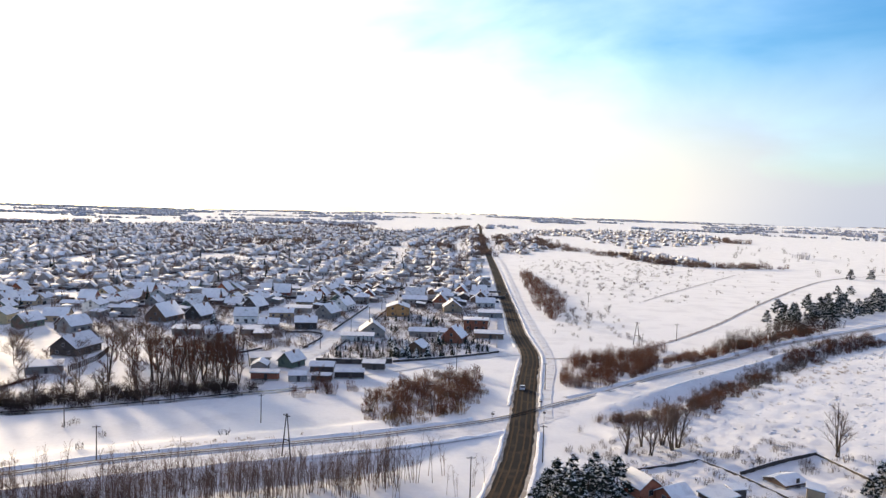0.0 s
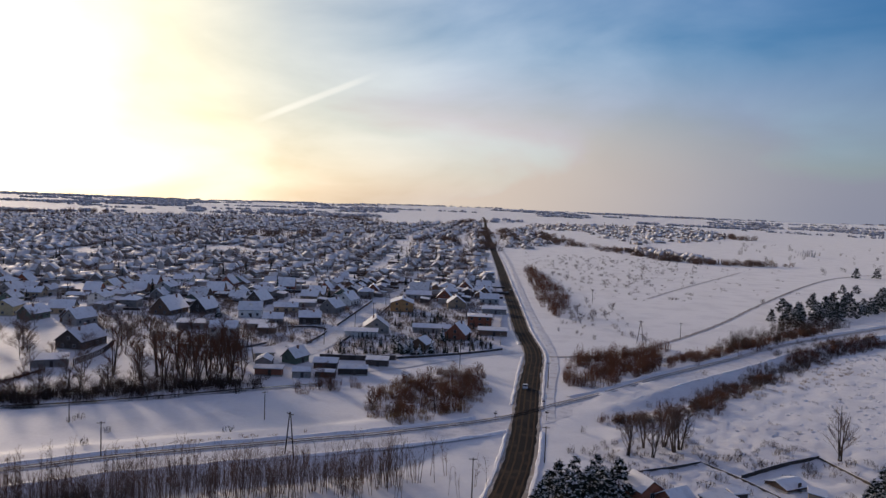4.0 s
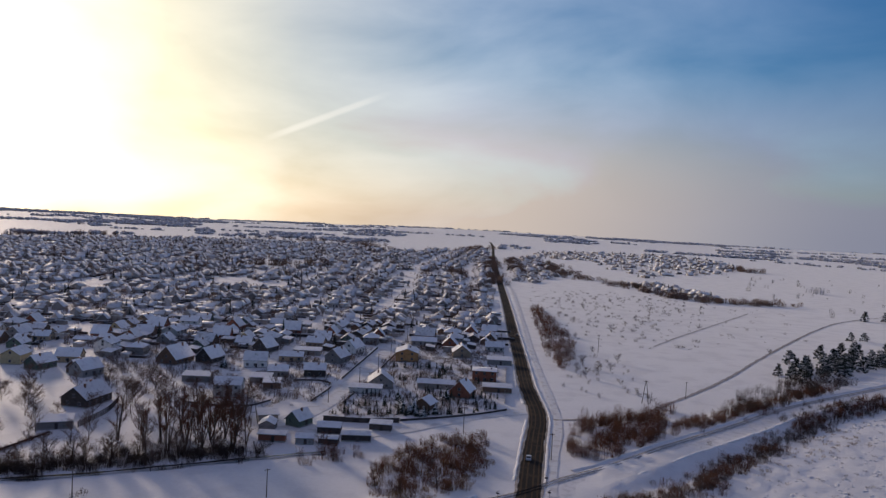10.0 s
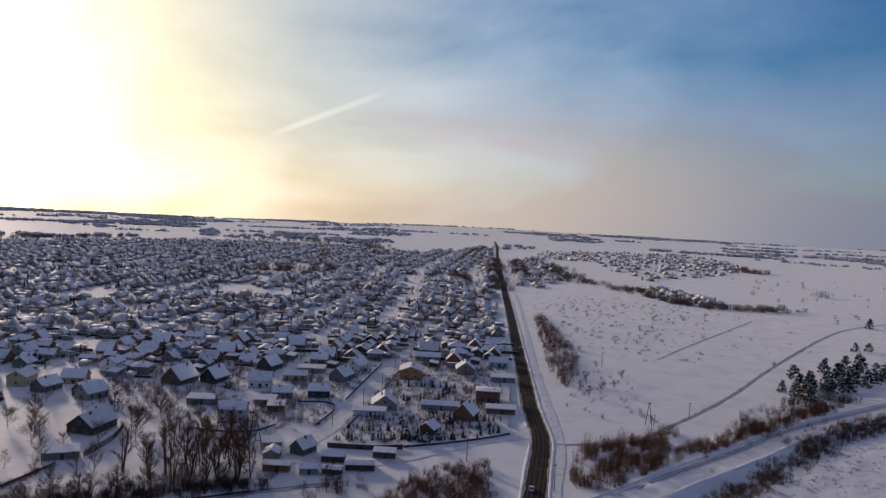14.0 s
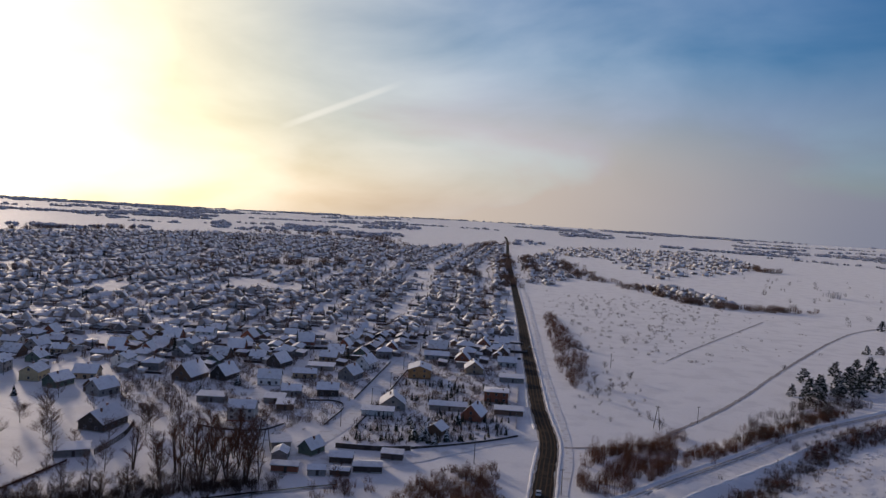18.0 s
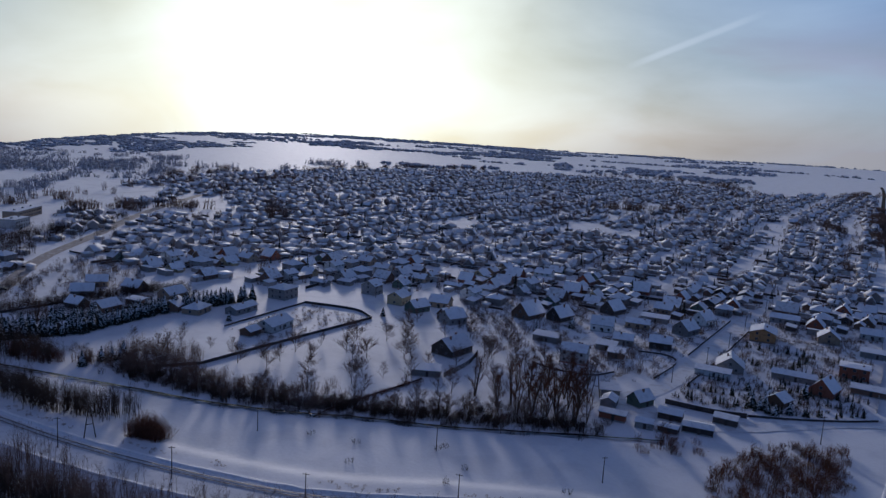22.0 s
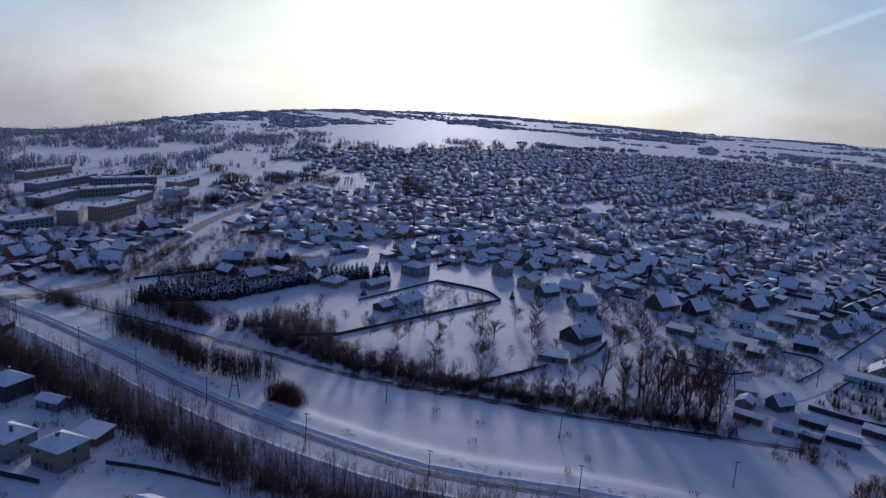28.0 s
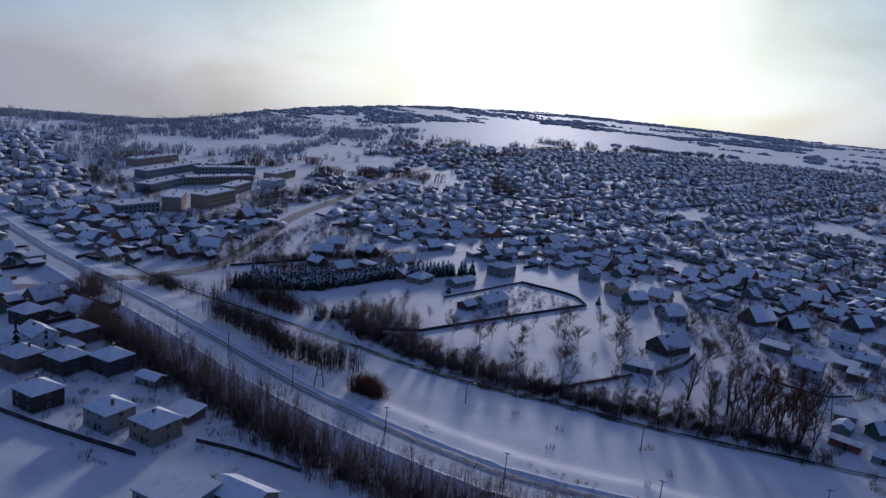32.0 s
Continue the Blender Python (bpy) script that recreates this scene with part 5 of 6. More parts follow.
scatter("reeds", LOW_BUSH, patch([(-42, 205), (-28, 196), (-10, 214), (-5, 240), (-9, 262), (-24, 256), (-38, 236)], 260, 232, (0.7, 1.4)), REED, "dry brown reeds at the foot of the willows", "grass")
scatter("willow_thicket", BUSH, band([(62, 296), (90, 326), (120, 360), (150, 390)], 8, 2.0, 24, clump=0.4) + band([(75, 300), (110, 345), (160, 396)], 5, 1.2, 25), RUST_TWIG, "brown bushes along the far side of the railway", "thicket")
scatter("roadside_thicket", TALL_BUSH, patch([(12, 660), (18, 455), (26, 400), (35, 440), (38, 500), (30, 590), (20, 690)], 260, 26, (0.6, 1.2)), RUST_TWIG, "bare brown trees and bushes beside the road", "thicket")
scatter("roadside_thicket", BUSH, patch([(20, 340), (60, 350), (62, 440), (36, 470), (24, 420)], 45, 27, (0.4, 0.9)), FROST_TWIG, "loose frosted bushes on the field edge", "thicket")
SLOPE = [(26, 212), (40, 218), (54, 229), (76, 260), (109, 302), (134, 337), (180, 380)]
scatter("railway_thicket", BUSH, band(SLOPE, 6, 2.4, 28, (0.4, 1.2), clump=0.35), RUST_TWIG, "brown scrub on the near slope of the railway", "thicket")
scatter("railway_thicket", BUSH, band(SLOPE, 7, 2.0, 281, (0.3, 1.1), clump=0.25), TWIG, "dark bare scrub on the near slope of the railway", "thicket")
scatter("railway_thicket", BUSH, band(SLOPE, 8, 0.8, 282, (0.4, 0.9)), FROST_TWIG, "frosted scrub below the railway bank", "thicket")
scatter("railway_scrub", SAPLINGS, band([(-330, 90), (-290, 80), (-254, 88), (-202, 95), (-165, 101), (-136, 108), (-112, 119), (-95, 130), (-70, 141), (-50, 149), (-30, 156), (-20, 160)], 9.0, 3.6, 29, (0.75, 1.2)), TREE_TWIG,
        "dense belt of bare brown saplings along the railway", "thicket")
scatter("railway_scrub", TALL_BUSH, band([(-330, 88), (-270, 82), (-205, 90), (-150, 99), (-112, 115), (-75, 134)], 7, 3.6, 30, (0.5, 1.05)), TWIG, "lower dark scrub below the railway bank", "thicket")
scatter("ditch_thicket", BUSH, band([(-246, 166), (-204, 172), (-176, 180), (-158, 190), (-125, 206), (-100, 222), (-80, 232)], 7.0, 4.0, 31, (0.6, 1.3)) + band([(-165, 187), (-150, 196), (-130, 204)], 5, 1.2, 311), TWIG, "tangled bare bushes along the ditch", "thicket")
scatter("frosted_thicket", BUSH, band([(-246, 172), (-204, 178), (-170, 192), (-130, 216), (-100, 236)], 7, 1.3, 32, (0.5, 1.0)), FROST_TWIG, "frosted shrubs behind the ditch", "thicket")
scatter("sapling_belt", TALL_BUSH, patch([(-264, 158), (-232, 166), (-220, 184), (-238, 200), (-264, 188)], 110, 371, (0.8, 1.3)) + band([(-222, 176), (-196, 184), (-170, 198)], 6, 1.2, 372, (0.7, 1.1)), TREE_TWIG, "dense brown saplings behind the ditch", "thicket")
scatter("red_bush", TALL_BUSH, patch([(-188, 130), (-179, 133), (-180, 139), (-189, 137)], 60, 33, (0.9, 1.35)), RUST_TWIG, "round reddish bush on the snowy bank", "bush")
scatter("dark_thicket", SAPLINGS, band([(-276, 122), (-252, 129), (-226, 128), (-217, 133), (-204, 141)], 5.0, 5.5, 35, (0.8, 1.15)) + patch([(-314, 140), (-290, 144), (-268, 150), (-266, 158), (-292, 160), (-312, 154)], 150, 36, (0.8, 1.1)) + patch([(-318, 124), (-285, 130), (-283, 138), (-314, 136)], 40, 361, (0.6, 0.9)), TWIG, "tall dark bushes below the spruce row", "thicket")
scatter("red_bush", TALL_BUSH, patch([(-290, 146), (-268, 150), (-266, 158), (-292, 160)], 60, 363, (0.7, 1.1)), RUST_TWIG, "dark reddish bushes below the spruce row", "thicket")
scatter("lane_bushes", TALL_BUSH, band([(-352, 176), (-349, 200), (-345, 236), (-335, 268)], 6, 2.2, 364, (0.6, 1.1)) + band([(-330, 190), (-318, 225), (-312, 260)], 7, 1.2, 365, (0.5, 1.0)) + band([(-350, 150), (-375, 180), (-410, 225)], 8, 0.7, 366, (0.5, 0.9)), TWIG, "dark bare hedge and shrubs between the lane and the gardens", "thicket")
scatter("lane_bushes", BUSH, band([(-340, 176), (-338, 200), (-332, 236), (-326, 268)], 9, 1.6, 367, (0.5, 1.1)) + band([(-365, 150), (-400, 190), (-440, 225)], 10, 0.9, 368, (0.6, 1.2)), FROST_TWIG, "frosted shrubs beside the lane", "thicket")
scatter("path_hedge", BUSH, band([(-159, 181), (-156, 205), (-152, 232)], 1.6, 1.6, 334, (0.35, 0.8)), RUST_TWIG, "low reddish hedge along the garden path", "hedge")
scatter("meadow_bush", LOW_BUSH, [(x, y, hz(x, y), 1.3, 1.3, a) for a, (x, y) in enumerate([(-65, 152), (-81, 152), (-113, 184), (-112, 187), (-135, 172), (-150, 168), (-100, 178), (-70, 182), (-128, 160), (-98, 165)])], TWIG, "small bare bushes on the snow by the railway", "bush")
scatter("bank_grass", LOW_BUSH, band([(-240, 119), (-200, 124), (-160, 132), (-124, 144), (-100, 156), (-80, 168), (-50, 184)], 1.6, 0.8, 37, (0.3, 0.7), clump=0.5), REED, "dry grass tufts along the railway bank", "grass")
scatter("farm_scrub", LOW_BUSH, [q for q in patch([(12, 158), (28, 188), (60, 192), (92, 192), (100, 150), (30, 138)], 170, 381, (0.5, 1.5)) if free(q[0], q[1], -1)], FROST_TWIG, "snow-laden garden shrubs of the farm", "bush")
scatter("farm_scrub", LOW_BUSH, [q for q in patch([(12, 158), (28, 188), (60, 192), (92, 192), (100, 150), (30, 138)], 70, 382, (0.5, 1.5)) if free(q[0], q[1], -1)], TWIG, "bare brown shrubs of the farm", "bush")
scatter("farm_scrub", BUSH, patch([(20, 176), (44, 192), (60, 186), (80, 199), (60, 206), (30, 198), (14, 186)], 60, 38, (0.4, 0.8)), FROST_TWIG, "frosted scrub round the farm", "thicket")
scatter("field_tufts", LOW_BUSH, patch([(20, 480), (200, 520), (280, 820), (150, 900), (10, 900), (15, 620)], 200, 39, (0.5, 1.6)), FROST_TWIG, "scattered frosted bushes on the open field", "bush")
scatter("field_tufts", LOW_BUSH, patch([(20, 480), (120, 500), (200, 820), (60, 880), (15, 700)], 240, 391, (0.5, 1.8)), TWIG, "brown bushes strewn over the open field", "bush")
scatter("far_bushes", TALL_BUSH, patch([(300, 700), (520, 900), (600, 1400), (300, 1300)], 45, 40, (0.6, 1.4)), TWIG, "scattered lone bushes on the far field", "bush")
scatter("reeds", LOW_BUSH, patch([(44, 205), (70, 240), (140, 300), (130, 330), (70, 262)], 130, 41, (0.5, 1.0)), REED, "dry reeds at the foot of the bank", "grass")


WEST_EDGE = [(-352, 165), (-345, 205), (-350, 255), (-395, 290), (-455, 275), (-400, 215)]
FLATS_EDGE = [(-470, 150), (-455, 200), (-490, 255), (-560, 310), (-660, 330), (-700, 230), (-580, 160)]
scatter("west_bushes", TALL_BUSH, [q for q in patch(WEST_EDGE, 130, 411, (0.5, 1.1)) + patch(FLATS_EDGE, 260, 412, (0.6, 1.3)) if free(q[0], q[1], -2.0) and street_ds[2](np.array([q[0]]), np.array([q[1]]))[0][0] > 6], TREE_TWIG,
        "bare brown trees and shrubs beside the town road", "trees")
scatter("west_bushes", BUSH, [q for q in patch(WEST_EDGE, 130, 413, (0.5, 1.1)) + patch(FLATS_EDGE, 200, 414, (0.6, 1.3)) if free(q[0], q[1], -2.0) and street_ds[2](np.array([q[0]]), np.array([q[1]]))[0][0] > 6], FROST_TWIG,
        "frosted shrubs beside the town road", "trees")


def yard(poly, n, seed, size):
    return [q for q in patch(poly, n, seed, size) if free(q[0], q[1], -1.0) and all(f(np.array([q[0]]), np.array([q[1]]))[0][0] > 4.5 for f in street_ds)]


CORNER = [(-6, 312), (-40, 286), (-70, 280), (-70, 470), (-10, 470)]
VILLAGE = [(-80, 300), (-82, 460), (-190, 420), (-215, 350), (-180, 300), (-140, 285), (-110, 260)]
scatter("yard_bushes", LOW_BUSH, yard(CORNER, 620, 42, (0.8, 1.8)) + yard(VILLAGE, 700, 43, (0.8, 1.8)), FROST_TWIG, "frosted currant bushes and young fruit trees in the yards", "bush")
scatter("yard_bushes", BUSH, yard(CORNER, 420, 44, (0.4, 1.0)) + yard(VILLAGE, 760, 45, (0.4, 1.2)) + yard([(-230, 225), (-226, 288), (-262, 290), (-256, 230)], 150, 46, (0.3, 0.8)), TREE_TWIG, "bare brown bushes in the yards", "bush")
scatter("yard_bushes", BUSH, yard([(-280, 150), (-232, 172), (-236, 190), (-280, 180)], 60, 47, (0.5, 1.1)), FROST_TWIG, "frosted shrubs on the slope below the gardens", "bush")
scatter("yard_bushes", LOW_BUSH, yard([(-170, 50), (-150, 92), (-270, 92), (-290, 40)], 160, 48, (0.6, 1.4)), TWIG, "dark bushes between the hip-roofed houses", "bush")


def garden_trees():
    rnd = random.Random(51)
    dark, frost, firs = [], [], []
    for x, y, a, u, v in SPOTS:
        r = math.hypot(x, y)
        for k in range(4 if r < 900 else 3):
            px, py = x + rnd.uniform(-14, 14), y + rnd.uniform(-11, 11)
            if r < 520 and not free(px, py, 0.5):
                continue
            if inside(TOWN, px, py) or inside(WEST_TOWN, px, py) or r < 450 or r > 700:
                s = rnd.uniform(0.55, 1.3)
                row = (px, py, hz(px, py), s, s * rnd.uniform(0.8, 1.4), rnd.uniform(0, 6.28))
                w = rnd.random()
                (dark if w < (0.55 if r < 520 else 0.65) else frost if w < 0.92 else firs).append(row)
    scatter("garden_trees", thicket_shape(7, 8, 4.6, 1.8, 0.11), frost, FROST_TWIG, "frosted garden trees between the houses", "trees")
    scatter("garden_trees", thicket_shape(8, 8, 5.0, 1.8, 0.11), dark, TREE_TWIG, "bare brown garden trees between the houses", "trees")
    cone = Shape()
    rn = random.Random(5)
    for i in range(5):
        for k in range(7):
            b = (k + rn.random()) * math.tau / 7
            l = 1.6 * (1 - i / 5.5)
            cone.add([(0, 0, 1.6 + i * 1.25), (math.cos(b) * l, math.sin(b) * l, 0.4 + i * 1.2), (math.cos(b + 0.9) * l, math.sin(b + 0.9) * l, 0.5 + i * 1.2)], [(0, 1, 2)])
    for line in ([(-70, 284), (-45, 289), (-25, 297), (-6, 311)], [(-68, 298), (-45, 303), (-10, 318)], [(-66, 314), (-40, 320), (-8, 328)], [(-62, 352), (-8, 352)], [(-62, 380), (-30, 384), (-8, 382)], [(-36, 300), (-37, 330), (-36, 380)]):
        for q in band(line, 2.0, 0.55, int(line[0][1]), (0.3, 0.62)):
            if free(q[0], q[1], -0.5):
                firs.append(q)
    scatter("garden_firs", cone, firs, NEEDLE, "dark firs among the houses", "trees")


garden_trees()
_r = random.Random(8)
town_crowns = []
while len(town_crowns) < 420:
    _x, _y = _r.uniform(-950, -20), _r.uniform(330, 1700)
    if inside(TOWN, _x, _y) and free(_x, _y, 0.5) and noise.noise((_x * 0.012, _y * 0.006, 2.0)) > -0.1:
        town_crowns.append((_x, _y, hz(_x, _y), _r.uniform(0.8, 1.5), _r.uniform(0.7, 1.3), _r.uniform(0, 6.28)))
scatter("town_trees", thicket_shape(12, 26, 8.5, 2.6, 0.09), town_crowns, TREE_TWIG, "tall bare brown trees rising between the houses", "trees")

# rough snow lumps over the marshy field beside the railway
LUMP = Shape()
LUMP.add([(math.cos(k * 1.047) * 1.0, math.sin(k * 1.047) * 0.8, -0.15) for k in range(6)] + [(math.cos(k * 1.047 + 0.4) * 0.55, math.sin(k * 1.047 + 0.4) * 0.5, 0.36) for k in range(6)] + [(0.05, 0, 0.5)],
         [(k, (k + 1) % 6, 6 + (k + 1) % 6, 6 + k) for k in range(6)] + [(6 + k, 6 + (k + 1) % 6, 12) for k in range(6)])
MARSH = [(57, 211), (74, 244), (112, 296), (150, 338), (200, 370), (260, 330), (200, 230), (130, 190), (91, 204)]
scatter("snow_lumps", LUMP, [(*q[:4], 0.55 * q[4], q[5]) for q in patch(MARSH, 3000, 401, (0.3, 1.2))], SNOW, "rough lumps of snow over marsh tussocks", "snow")
scatter("marsh_tufts", LOW_BUSH, patch(MARSH, 300, 402, (0.3, 0.8)), FROST_TWIG, "frosted grass tufts in the rough snow", "grass")

# woods and copses in the distance
CLUMP = Shape()
_r = random.Random(8)
for _i in range(7):
    _x, _y, _h, _w = _r.uniform(-5, 5), _r.uniform(-5, 5), _r.uniform(3.2, 6.0), _r.uniform(2.0, 3.6)
    _ring = [(_x + math.cos(k * 1.2566 + _r.random()) * _w * _r.uniform(0.6, 1.2), _y + math.sin(k * 1.2566 + _r.random()) * _w * _r.uniform(0.6, 1.2), _h * _r.uniform(0.3, 0.6)) for k in range(5)]
    CLUMP.add([(_x, _y, _h)] + _ring + [(_x, _y, -0.5)], [(0, 1 + k, 1 + (k + 1) % 5) for k in range(5)] + [(6, 1 + (k + 1) % 5, 1 + k) for k in range(5)])


def wood(line, width, density, seed, size=(0.8, 1.3)):
    return band(line, width, density * 2.2, seed, (size[0] * 0.6, size[1] * 1.15), clump=0.42)


near_woods = wood([(45, 1420), (70, 1150), (110, 1040), (158, 960)], 26, 0.26, 61, (0.5, 0.9)) + wood([(150, 930), (190, 850), (228, 842), (300, 850)], 15, 0.38, 62, (0.5, 0.9)) + wood([(-98, 1075), (-80, 1000)], 12, 0.25, 63)
near_woods += wood([(-600, 560), (-660, 430), (-630, 380)], 20, 0.2, 64) + wood([(-520, 520), (-600, 600)], 16, 0.15, 65) + wood([(-420, 900), (-330, 1000), (-250, 1080)], 26, 0.14, 66)
scatter("west_trees", TALL_BUSH, band([(-480, 250), (-540, 290), (-560, 340)], 16, 0.8, 741, (0.8, 1.6)) + band([(-455, 170), (-470, 230)], 10, 0.8, 742, (0.8, 1.5)) + band([(-560, 200), (-640, 180), (-720, 210)], 16, 0.8, 743, (0.8, 1.6))
        + band([(-360, 145), (-420, 150), (-470, 140)], 14, 0.8, 744, (0.7, 1.4)) + band([(-335, 116), (-318, 124)], 5, 2.0, 745, (0.8, 1.3)) + band([(-520, 300), (-600, 400)], 20, 0.6, 746, (0.8, 1.6)), TWIG, "bare dark trees round the flats and the town road", "trees")
near_woods += wood([(-100, 1990), (-120, 1700)], 26, 0.1, 67) + wood([(-300, 1560), (-420, 1850), (-700, 1800)], 40, 0.1, 68) + wood([(428, 1625), (460, 1491), (420, 1560)], 22, 0.14, 69) + wood([(-800, 620), (-930, 730), (-1000, 900)], 30, 0.12, 70)
near_woods += wood([(-720, 620), (-790, 700), (-850, 900)], 18, 0.1, 71) + wood([(-760, 430), (-720, 330), (-780, 240)], 30, 0.12, 72) + wood([(-940, 1000), (-1000, 1300), (-900, 1600)], 30, 0.12, 73)
near_woods += wood([(-30, 900), (-45, 1200), (-60, 1500)], 14, 0.3, 671, (0.5, 0.9)) + wood([(0, 1150), (-20, 1500)], 10, 0.25, 672, (0.5, 0.9))
scatter("copses", thicket_shape(9, 16, 8.5, 5.0, 0.26), near_woods, TREE_TWIG, "dark bare copses and tree belts round the town", "woods")
far_woods = []
for k, (ln, wd) in enumerate([([(-780, 3000), (-500, 2840)], 60), ([(-430, 1880), (-520, 1960)], 25), ([(-640, 2010), (-760, 2300), (-920, 2280)], 50), ([(-900, 4300), (-400, 4500), (200, 4700)], 90),
                              ([(-290, 3070), (-180, 3030)], 50), ([(300, 4600), (900, 4400), (1400, 4200)], 80), ([(560, 4000), (700, 3950)], 50), ([(950, 3700), (1120, 3450)], 45), ([(730, 2470), (1000, 2560), (985, 2120)], 30),
                              ([(1200, 3000), (1500, 2900), (2000, 2700)], 60), ([(400, 3300), (500, 3280)], 30), ([(-755, 1860), (-640, 2380)], 40), ([(-880, 2030), (-960, 2200)], 40), ([(-1380, 2000), (-1490, 2700), (-1380, 2850)], 60),
                              ([(-1300, 1260), (-1420, 1700)], 45), ([(-1070, 920), (-1150, 780), (-1100, 600), (-1220, 540)], 55), ([(-1200, 430), (-1210, 330), (-1190, 200)], 60), ([(-1500, 1000), (-1700, 1500)], 80),
                              ([(-1500, 700), (-1450, 300), (-1400, 0)], 120), ([(-1900, 900), (-1800, 400), (-1800, 0)], 160), ([(-2400, 1400), (-2300, 600), (-2300, 0)], 200), ([(-3200, 2000), (-3300, 1000), (-3300, 0)], 250),
                              ([(-2100, 2000), (-2000, 2600)], 90), ([(-1700, 3300), (-1300, 3700)], 80), ([(-2800, 2800), (-2200, 3500)], 120), ([(-1000, 3500), (-700, 3900)], 60), ([(-3400, 3000), (-2600, 4000), (-1500, 4500)], 150),
                              ([(-4300, 1500), (-4000, 2400), (-3500, 3100)], 150), ([(-4500, 300), (-4500, 1500)], 200), ([(-1900, 2900), (-1750, 3050)], 40), ([(-2300, 2500), (-2500, 2150)], 60)]):
    far_woods += wood(ln, wd, 0.09 if wd < 100 else 0.12, 80 + k, (0.9, 1.5))
for k in range(34):
    _a, _d = radians(_r.uniform(-32, 56)), 1900 + 2700 * _r.random() ** 0.8
    _x, _y, _l = -math.sin(_a) * _d, math.cos(_a) * _d, _r.uniform(60, 260)
    _t = -_a + _r.uniform(-0.5, 0.5)
    if abs(math.degrees(_a)) > 3.0 and not inside(FAR_VILLAGE, _x, _y):
        far_woods += wood([(_x - math.cos(_t) * _l, _y + math.sin(_t) * _l), (_x + math.cos(_t) * _l, _y - math.sin(_t) * _l)], _r.uniform(18, 50), 0.09, 200 + k, (0.8, 1.3))
for k in range(800):
    _a, _d = radians(_r.uniform(52, 90)), _r.uniform(1080, 1650)
    _x, _y = -math.sin(_a) * _d, math.cos(_a) * _d
    if noise.noise((_x * 0.004, _y * 0.004, 3.0)) > -0.25:
        far_woods.append((_x, _y, hz(_x, _y), _r.uniform(1.2, 1.8), _r.uniform(0.8, 1.3), _r.uniform(0, 6.28)))
for k in range(420):
    _a, _d = radians(_r.uniform(60, 84)), _r.uniform(760, 1100)
    _x, _y = -math.sin(_a) * _d, math.cos(_a) * _d
    if noise.noise((_x * 0.006, _y * 0.006, 7.0)) > -0.05 and not inside(WEST_TOWN, _x, _y):
        far_woods.append((_x, _y, hz(_x, _y), _r.uniform(0.8, 1.3), _r.uniform(0.8, 1.3), _r.uniform(0, 6.28)))
# wooded strips and open fields by turns, closing to a forest in the west and a dark rim on the horizon
FIELDS = [[(-1458, 1062), (-1689, 1386), (-1751, 1932), (-1513, 2267), (-1006, 1867), (-1100, 1416), (-1148, 1095), (-1210, 1055)],
          [(-935, 371), (-1058, 574), (-957, 543), (-818, 347)], [(-841, 495), (-826, 627), (-715, 539), (-670, 407)]]
far_woods = [q for q in far_woods if not any(inside(p, q[0], q[1]) for p in FIELDS)]
for k in range(17000):
    _b, _d = _r.uniform(-34, 88), 1050 + 3700 * _r.random() ** 0.75
    _x, _y = -math.sin(radians(_b)) * _d, math.cos(radians(_b)) * _d
    _open = 0.42 - 0.30 * smooth(8, 40, _b) - 0.5 * smooth(48, 58, _b) - 0.42 * smooth(3900, 4500, _d) + 0.05 * smooth(6, -6, _b)
    if noise.noise((_b * 0.13, math.log(_d) * 7.0, 4.0)) + 0.35 * noise.noise((_b * 0.6, math.log(_d) * 24.0, 9.0)) < _open:
        continue
    if abs(_b - 3) < 1.2 or any(inside(p, _x, _y) for p in FIELDS + [TOWN, WEST_TOWN, FAR_VILLAGE, RIGHT_VILLAGE]):
        continue
    far_woods.append((_x, _y, hz(_x, _y), _r.uniform(1.6, 2.6) * (0.6 + _d / 4000), (0.6 if _b > 45 else 1.0) * _r.uniform(1.0, 1.8), _r.uniform(0, 6.28)))
mid_woods = [q for q in far_woods if math.hypot(q[0], q[1]) < 1750]
far_woods = [q for q in far_woods if math.hypot(q[0], q[1]) >= 1750]
# no air lies between: the haze over both woods is the pale WOODS colour
scatter("middle_woods", thicket_shape(91, 11, 8.0, 6.5, 0.45), mid_woods, WOODS, "grey-brown woods beyond the town, paled with haze colour", "woods")
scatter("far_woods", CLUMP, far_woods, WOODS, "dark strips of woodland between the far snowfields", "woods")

# ---- railway track, poles, fences ----
def offset_line(line, o):
    out = []
    for i, q in enumerate(line):
        t = (line[min(i + 1, len(line) - 1)] - line[max(i - 1, 0)]).normalized()
        out.append((q.x + t.y * o, q.y - t.x * o))
    return out


